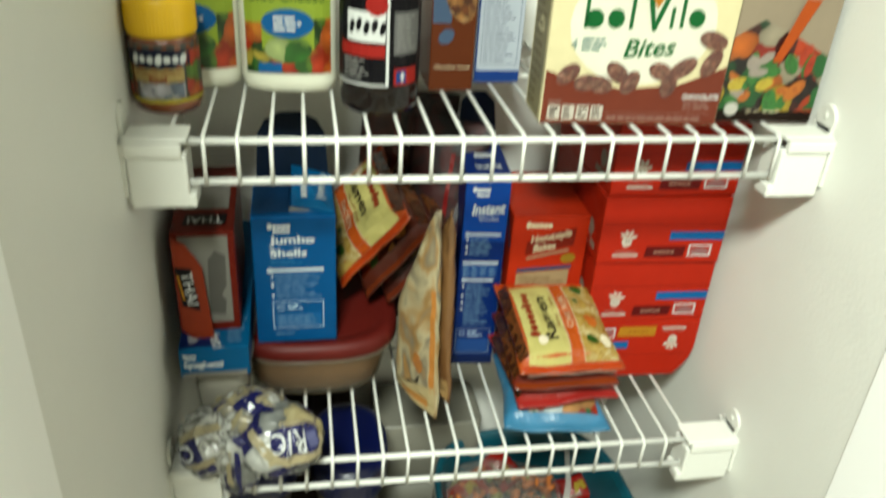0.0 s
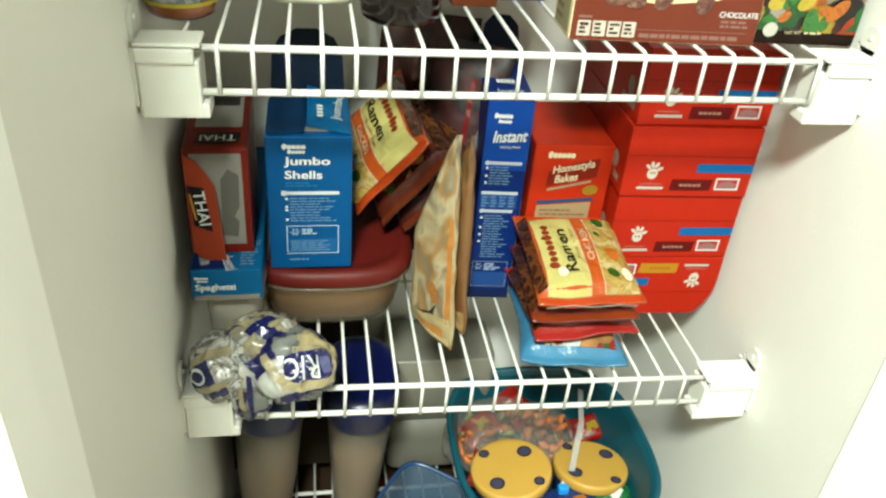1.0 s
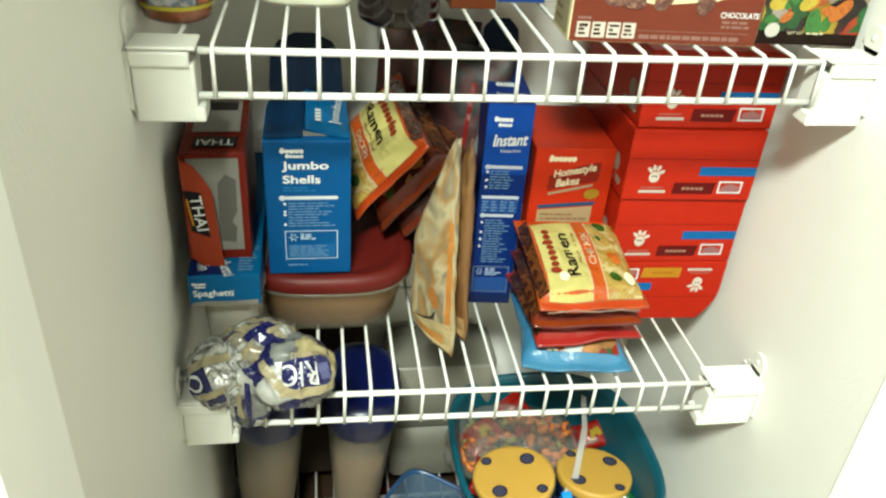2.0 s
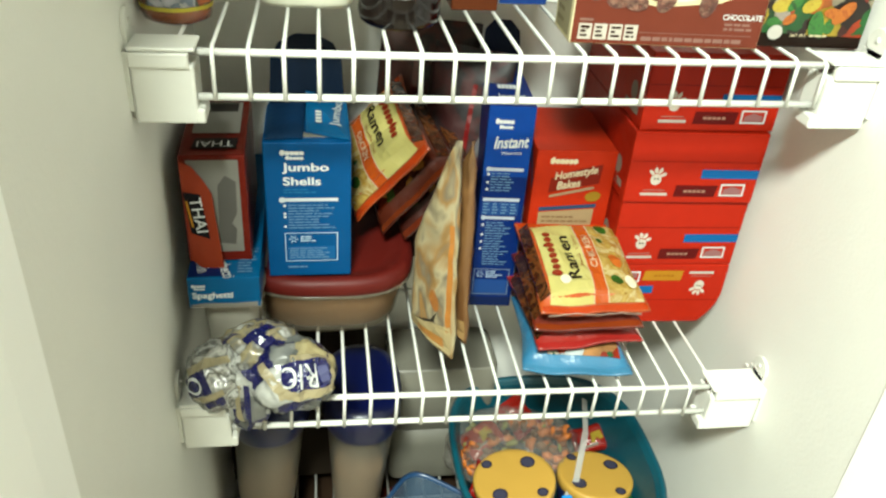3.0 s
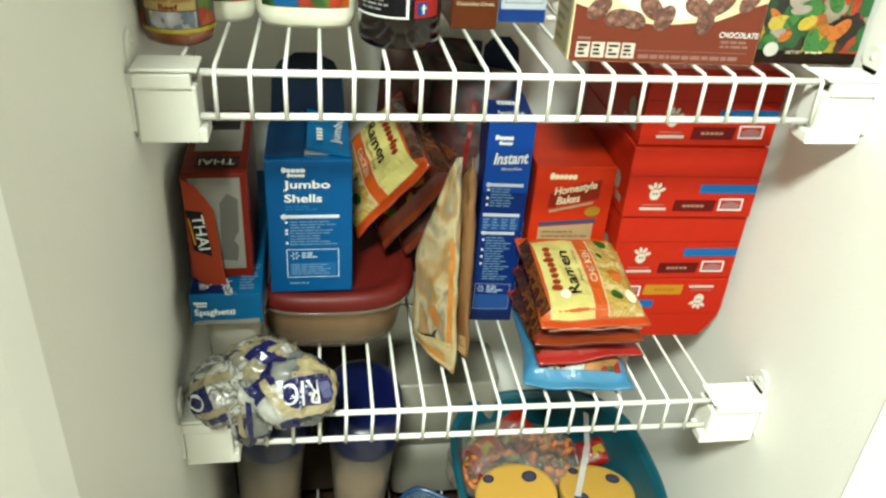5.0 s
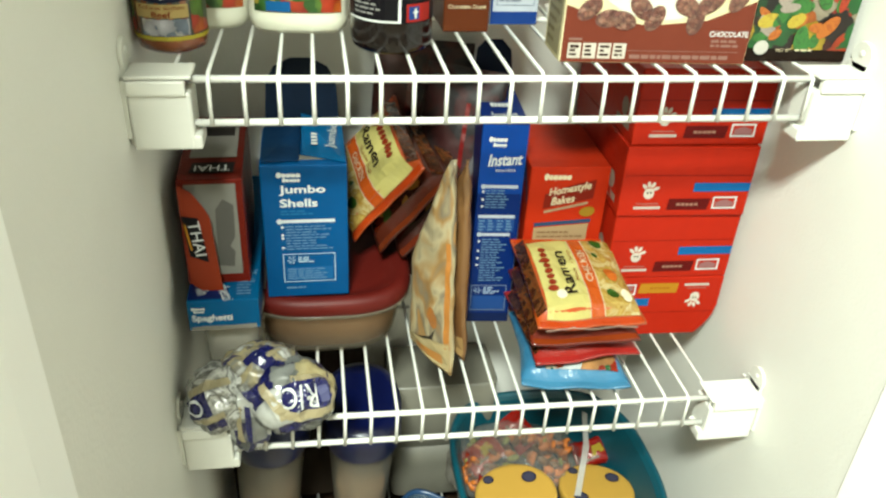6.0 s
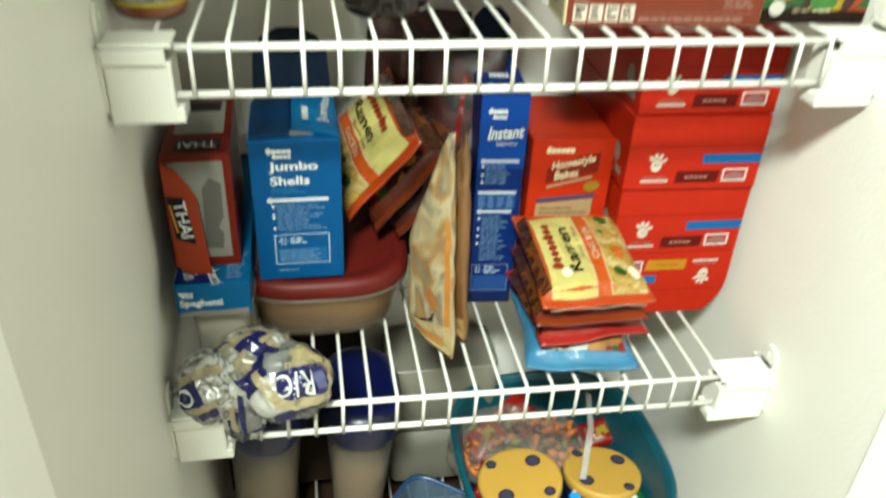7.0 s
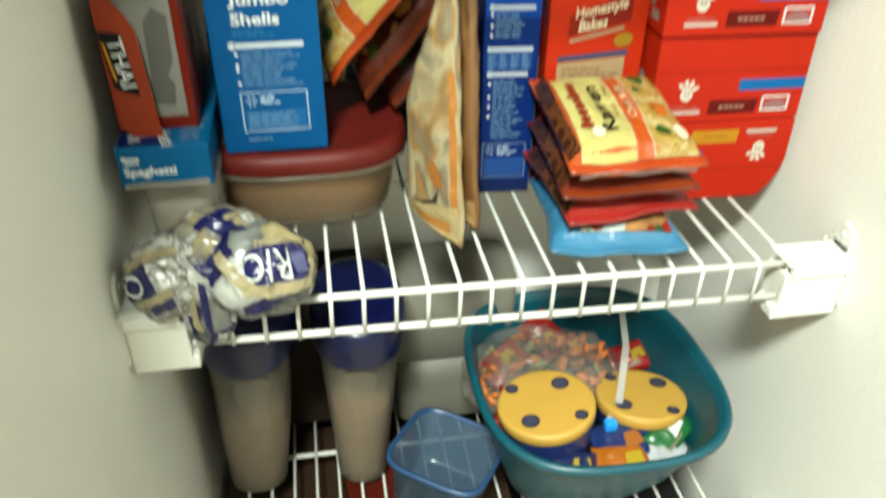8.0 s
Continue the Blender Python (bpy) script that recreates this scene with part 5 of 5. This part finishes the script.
    printed("cream_band", ob, f, cream, [("r", -0.032, -0.026, 0.012, -0.017)], 0.0014)
    printed("navy_panel", ob, f, navy, [("r", -0.034, -0.016, 0.000, 0.0085)], 0.0012)
    printed("navy_patch", ob, f, navy, [("r", -0.020, -0.046, 0.010, -0.028)], 0.0012)
    printed("letter_ring", ob, f, WHITE_INK, [("o", -0.017, -0.004, 0.0105, 0.0095, 0.0030)], 0.0022)
    f = wrapf(top, 12, 48, 38, 0.040)
    printed("navy_band", ob, f, navy, [("r", -0.006, 0.014, 0.040, 0.026)], 0.0014)
    printed("navy_patch", ob, f, navy, [("r", 0.000, -0.002, 0.018, 0.014)], 0.0013)
    printed("cream_band", ob, f, cream, [("r", 0.014, 0.006, 0.040, 0.011)], 0.0020)
    f = wrapf(right, -36, 12, -34, 0.044)
    printed("cream_band", ob, f, cream, [("r", -0.030, 0.010, 0.030, 0.021)], 0.0016)
    f = wrapf(tail, 0, 10, 0, 0.030)
    printed("cream_band", ob, f, cream, [("r", -0.020, -0.030, -0.009, 0.02)], 0.0014)
    printed("navy_strip", ob, f, navy, [("r", -0.004, -0.026, 0.004, 0.02)], 0.0014)
    return ob


rice_bag()


# ---- bottom shelf ----
LID_BLUE = basic("blue_lid_plastic", rgb("030a34"), 0.32, vary=0.06, grain=30)
JAR_PLASTIC = film_plastic("cloudy_jar_plastic", (0.24, 0.22, 0.18, 1), 0.42, 0.3, 0.05)
FLOUR = basic("beige_dry_goods", rgb("b08a62"), 0.85, vary=0.18, grain=70, bump=0.3, bump_scale=200)


def storage_jar(x, y, label, lean=0.0, wide=1.0):
    """Tall tapered canister with a domed blue lid."""
    ob = thing("storage_canister", label, "canister", pose(x, y, DECK_C), "blue-lidded storage canisters")
    prof = [(0.024, 0.028, 0.032, 0.0), (0.027, 0.031, 0.032, 0.004), (0.029, 0.034, 0.030, 0.04), (0.032, 0.040, 0.025, 0.09), (0.042, 0.062, 0.012, 0.232)]
    part("body", loft([oval(lean * (1 - z / 0.24), dy, z, a * (wide if z < 0.1 else 1), b, 2.3, 44) for a, b, dy, z in prof], True, False), JAR_PLASTIC, ob, "cloudy grey plastic body", True)
    fill = [(0.022, 0.026, 0.032, 0.004), (0.027, 0.032, 0.030, 0.04), (0.0305, 0.036, 0.024, 0.088), (0.031, 0.037, 0.021, 0.120)]
    part("filling", loft([oval(lean * (1 - z / 0.24), dy, z, a * (wide if z < 0.1 else 1), b, 2.3, 44) for a, b, dy, z in fill]), FLOUR, ob, "beige dry goods")
    lid = [(0.0455, 0.066, 0.012, 0.222), (0.0465, 0.0675, 0.012, 0.225), (0.0465, 0.0675, 0.012, 0.256), (0.044, 0.065, 0.012, 0.263), (0.034, 0.054, 0.012, 0.267)]
    part("lid", loft([oval(0, dy, z, a, b, 2.3, 48) for a, b, dy, z in lid], False, True), LID_BLUE, ob, "glossy royal blue lid", True)
    return ob


storage_jar(0.119, 0.118, "tall cloudy plastic canister with royal blue lid", -0.004, 1.05)
storage_jar(0.012, 0.122, "tall cloudy plastic canister of dry goods beside the wall", -0.016, 1.18)


def lunch_container():
    ob = thing("lunch_container", "empty translucent blue plastic food container, open", "food container", pose(0.196, 0.082, DECK_C + 0.012, -7, 4, -34))
    blue = film_plastic("blue_clear_plastic", (0.06, 0.10, 0.15, 1), 0.62, 0.25, 0.05)
    part("body", loft([oval(0, 0, z, a, b, 4.5, 44) for a, b, z in ((0.040, 0.040, 0.0), (0.044, 0.044, 0.004), (0.051, 0.051, 0.062), (0.053, 0.053, 0.064))], True, False), blue, ob, "", True)
    part("rim", loft([oval(0, 0, z, a, b, 4.5, 44) for a, b, z in ((0.0525, 0.0525, 0.0625), (0.056, 0.056, 0.063), (0.056, 0.056, 0.068), (0.052, 0.052, 0.0685), (0.0515, 0.0515, 0.0635))], False, False), basic("rim_blue", rgb("274a72"), 0.35, trans=0.3), ob, "blue rolled rim", True)


lunch_container()


def teal_tub():
    ob = thing("plastic_tub", "teal plastic tub full of snack packs", "tub", pose(0.353, 0.086, DECK_C))
    top = -0.517 - DECK_C
    teal = basic("teal_plastic", rgb("044350"), 0.38, vary=0.06, grain=25, bump=0.03, bump_scale=80)
    outer = [(0.052, 0.046, 0.0), (0.066, 0.060, 0.004), (0.080, 0.076, 0.020), (0.100, 0.106, 0.085), (0.118, 0.130, top - 0.012), (0.1195, 0.1315, top - 0.006)]
    inner = [(0.1175, 0.1295, top - 0.006), (0.1155, 0.1275, top - 0.012), (0.097, 0.103, 0.085), (0.077, 0.073, 0.022), (0.064, 0.058, 0.007), (0.04, 0.04, 0.006)]
    part("bucket", loft([oval(0, 0.028 * (1 - z / top), z, a, b, 2.9, 64) for a, b, z in outer + inner]), teal, ob, "", True)
    rim = [(0.1200, 0.132, top - 0.011), (0.1255, 0.1375, top - 0.009), (0.1260, 0.1380, top - 0.003), (0.1235, 0.1355, top), (0.1190, 0.131, top - 0.001), (0.1172, 0.1292, top - 0.007)]
    part("rolled_rim", loft([oval(0, 0, z, a, b, 2.9, 64) for a, b, z in rim], False, False), teal, ob, "", True)
    return ob


teal_tub()
TUB_FLOOR = DECK_C + 0.0056


def snack_canister(at, tilt, label, r=0.049, hgt=0.12, turn=46):
    """Round toddler-snack canister with a yellow lid that has four navy dots."""
    ob = thing("snack_canister", label, "canister", Matrix.Translation(at) @ pose(0, 0, 0, *tilt), "yellow-lidded snack canisters")
    part("body", turned([(r * 0.80, -hgt), (r * 0.86, -hgt + 0.003), (r * 0.95, -0.012), (r * 0.95, -0.010)], 40), wrap("canister_print", "2a3f86", 0.3, 0.1), ob, "navy printed body", True)
    part("lid", turned([(r * 0.97, -0.013), (r, -0.011), (r, -0.002), (r * 0.97, 0.0), (r * 0.90, 0.0003)], 56), basic("mustard_lid", rgb("ac8638"), 0.48, vary=0.05, grain=40), ob, "mustard yellow plastic lid", True)
    flat = lambda u, v, h: Vector((u, v, 0.0002 + h))
    for k in range(4):
        a, q, s = radians(turn + 90 * k), (0.031, 0.0400)[k % 2], (0.0085, 0.0060)[k % 2]
        printed("navy_dot", ob, flat, ink("dot_navy", "5a5a74"), [("e", q * math.cos(a), q * math.sin(a), s, s, 0)], 0.0005)
        printed("dot_ring", ob, flat, ink("dot_dark", "23244a"), [("o", q * math.cos(a), q * math.sin(a), s + 0.0008, s + 0.0008, 0.0018)], 0.0008)
    return ob


snack_canister((0.301, 0.064, -0.541), (-2, -7, 0), "toddler snack canister with mustard yellow dotted lid", 0.050, 0.080)
snack_canister((0.413, 0.082, -0.563), (-8, 4, 12), "toddler snack canister tipped in the tub, yellow dotted lid", 0.048, 0.060, 200)


def candy(at, x_axis, normal, label, colour, seed, L=0.052, H=0.038, T=0.014, second="e8c83a"):
    ob = thing("snack_pack", label, "snack pack", frame_pose(at, x_axis, normal), "small wrapped snacks in the tub")
    bm, f = pillow(L, H, T, 0.006, seed, 0.003, 0, 16, 12)
    part("wrapper", bm, wrap("snack_" + colour, colour, 0.22, 0.6, 90), ob, "", True)
    printed("oval_mark", ob, f, ink("snack_mark_" + second, second), [("p", [(-L * 0.05, -H * 0.2), (L * 0.3, -H * 0.1), (L * 0.26, H * 0.2), (0.0, H * 0.16)])], 0.0014)
    printed("small_print", ob, f, ink("wrapper_print", "a89a80"), [("r", -L * 0.3, -H * 0.3, L * 0.1, -H * 0.22)], 0.0012)
    return ob


candy((0.330, 0.172, -0.545), (0.5, -0.7, -0.4), (-0.1, -0.6, 0.8), "red snack wrapper in the clear bag", "c8281c", 21.0)
candy((0.278, 0.150, -0.560), (0.8, 0.4, 0.2), (-0.2, -0.4, 0.9), "red and orange snack wrapper in the tub", "d8401c", 22.0)
candy((0.274, 0.088, -0.574), (0.3, 0.9, 0.1), (0.4, -0.3, 0.85), "red snack wrapper beside the yellow lid", "c0241c", 23.0)
candy((0.434, 0.160, -0.582), (0.9, 0.1, 0.2), (-0.1, -0.5, 0.85), "red snack wrapper against the tub wall", "c8281c", 24.0)
candy((0.378, 0.034, -0.584), (0.9, 0.1, 0.0), (0.0, -0.35, 0.9), "blue and orange snack wrapper in the tub", "2a4286", 25.0, 0.062, 0.05, 0.02, "d8843a")
candy((0.372, 0.012, -0.586), (1.0, 0.0, 0.0), (0.0, -0.3, 0.95), "orange snack wrapper at the front of the tub", "e88420", 26.0, 0.06, 0.04, 0.018)
candy((0.426, 0.036, -0.578), (0.7, 0.6, 0.2), (0.1, -0.5, 0.85), "green and white snack wrapper in the tub", "2c8a46", 27.0, 0.06, 0.036, 0.014, "e4e6e0")
candy((0.408, 0.016, -0.588), (0.95, 0.25, 0.05), (0.0, -0.3, 0.95), "white snack wrapper in the tub", "c9cdd0", 28.0, 0.07, 0.036, 0.012, "b9bcc0")
candy((0.318, 0.014, -0.588), (0.9, -0.2, 0.0), (0.0, -0.3, 0.95), "dark blue and yellow snack wrapper in the tub", "27346e", 29.0, 0.06, 0.04, 0.02, "d8b83a")


def zip_bag():
    ob = thing("zip_bag", "clear zip bag of orange snack mix with blue slider", "plastic bag", pose(0.325, 0.150, -0.585))
    film = film_plastic("clear_bag_film", (0.60, 0.58, 0.54, 1), 0.13, 0.10, 1.0, 55)
    bm = bmesh.new()
    bmesh.ops.create_icosphere(bm, subdivisions=4, radius=1)
    for v in bm.verts:
        k = 1 + 0.22 * noise.noise(v.co * 2.6) + 0.07 * noise.noise(v.co * 7)
        v.co = Vector((v.co.x * 0.088 * k, v.co.y * 0.055 * k, v.co.z * 0.055 * k))
    part("film", bm, film, ob, "crinkled clear plastic", True)
    mix = [basic("mix_orange", rgb("b4621c"), 0.6, vary=0.2), basic("mix_brown", rgb("6a4422"), 0.6, vary=0.3), basic("mix_olive", rgb("7a7a34"), 0.6, vary=0.3)]
    rnd = random.Random(12)
    for kind in range(3):
        bm = bmesh.new()
        for _ in range((150, 70, 34)[kind]):
            d = Vector((rnd.gauss(0, 1), rnd.gauss(0, 1), rnd.gauss(0, 1))).normalized() * rnd.uniform(0.78, 1.0)
            r = bmesh.ops.create_icosphere(bm, subdivisions=1, radius=rnd.uniform(0.005, 0.009))
            bmesh.ops.scale(bm, vec=(1.5, 0.8, 0.5), verts=r["verts"])
            bmesh.ops.rotate(bm, cent=(0, 0, 0), matrix=Euler((rnd.uniform(0, 6), rnd.uniform(0, 6), 0)).to_matrix(), verts=r["verts"])
            bmesh.ops.translate(bm, vec=(d.x * 0.080, d.y * 0.048, d.z * 0.048), verts=r["verts"])
        tagged(part("snack_mix", bm, mix[kind], ob, "", True), kind="stuff")
    run = [(0.090, 0.014, 0.071), (0.080, -0.032, 0.057), (0.058, -0.082, 0.025), (0.041, -0.100, 0.013)]
    strip = loft([[(x - 0.0032, y + 0.002, z + 0.001), (x + 0.0032, y - 0.002, z - 0.001), (x + 0.0032, y - 0.001, z + 0.001), (x - 0.0032, y + 0.003, z + 0.003)] for x, y, z in run])
    part("zip_strip", strip, film_plastic("zip_white", (0.62, 0.61, 0.58, 1), 0.32, 0.3, 0.1), ob, "whitish zip closure")
    part("slider", slab(0.034, -0.111, 0.016, 0.047, -0.101, 0.027, 0.002), basic("slider_blue", rgb("1d86d8"), 0.35), ob, "bright blue slider")
    return ob


zip_bag()


# ---- cartons on the closet floor, the dark two added to darken below the shelf ----
box_a = simple_carton("storage_carton", "dark brown carton added to darken the space below the bottom shelf", pose(0.12, 0.03, FLOOR_Z + 0.0005, 0, 0, 0), 0.34, 0.26, 0.50, card("dark_cardboard", "4a3524", 0.8), 41)
box_b = simple_carton("snack_carton", "red snack carton standing on another carton", pose(0.150, 0.075, FLOOR_Z + 0.5015, 0, 0, 6), 0.10, 0.13, 0.04, card("rust_red_card", "6a2416"), 42)
box_c = simple_carton("storage_carton", "dark grey carton added to darken the space below the bottom shelf", pose(0.42, 0.03, FLOOR_Z + 0.0005, 0, 0, 0), 0.20, 0.26, 0.46, card("dark_grey_card", "3a3836", 0.8), 43)


def grey_box():
    """Pale plastic storage box at the back of the bottom shelf, with the seam of its lid."""
    ob = thing("storage_box", "pale grey translucent plastic storage box with lid seam", "storage box", pose(0.232, 0.205, DECK_C))
    body = basic("pale_grey_plastic", rgb("6c6a60"), 0.4, vary=0.08, grain=20, bump=0.05, bump_scale=60)
    part("body", loft([oval(0, 0.045, z, a, b, 9, 48) for a, b, z in ((0.066, 0.040, 0), (0.068, 0.042, 0.004), (0.072, 0.045, 0.100))]), body, ob, "", True)
    part("lid", loft([oval(0, 0.045, z, a, b, 9, 48) for a, b, z in ((0.0725, 0.0455, 0.1025), (0.0735, 0.0465, 0.104), (0.0735, 0.0465, 0.205), (0.071, 0.044, 0.208))]), body, ob, "", True)
    part("seam", loft([oval(0, 0.045, z, 0.070, 0.0435, 9, 48) for z in (0.099, 0.104)], False, False), basic("seam_shadow_grey", rgb("4a4a46"), 0.6), ob)


grey_box()
# Added near-black block that keeps the gap between the canisters dark.
back_box = simple_carton("dark_carton", "dark brown carton added to darken the gap behind the storage canisters", pose(0.040, 0.226, DECK_C, 0, 0, 1), 0.185, 0.075, 0.205, card("near_black_card", "42362a", 0.75), 45)
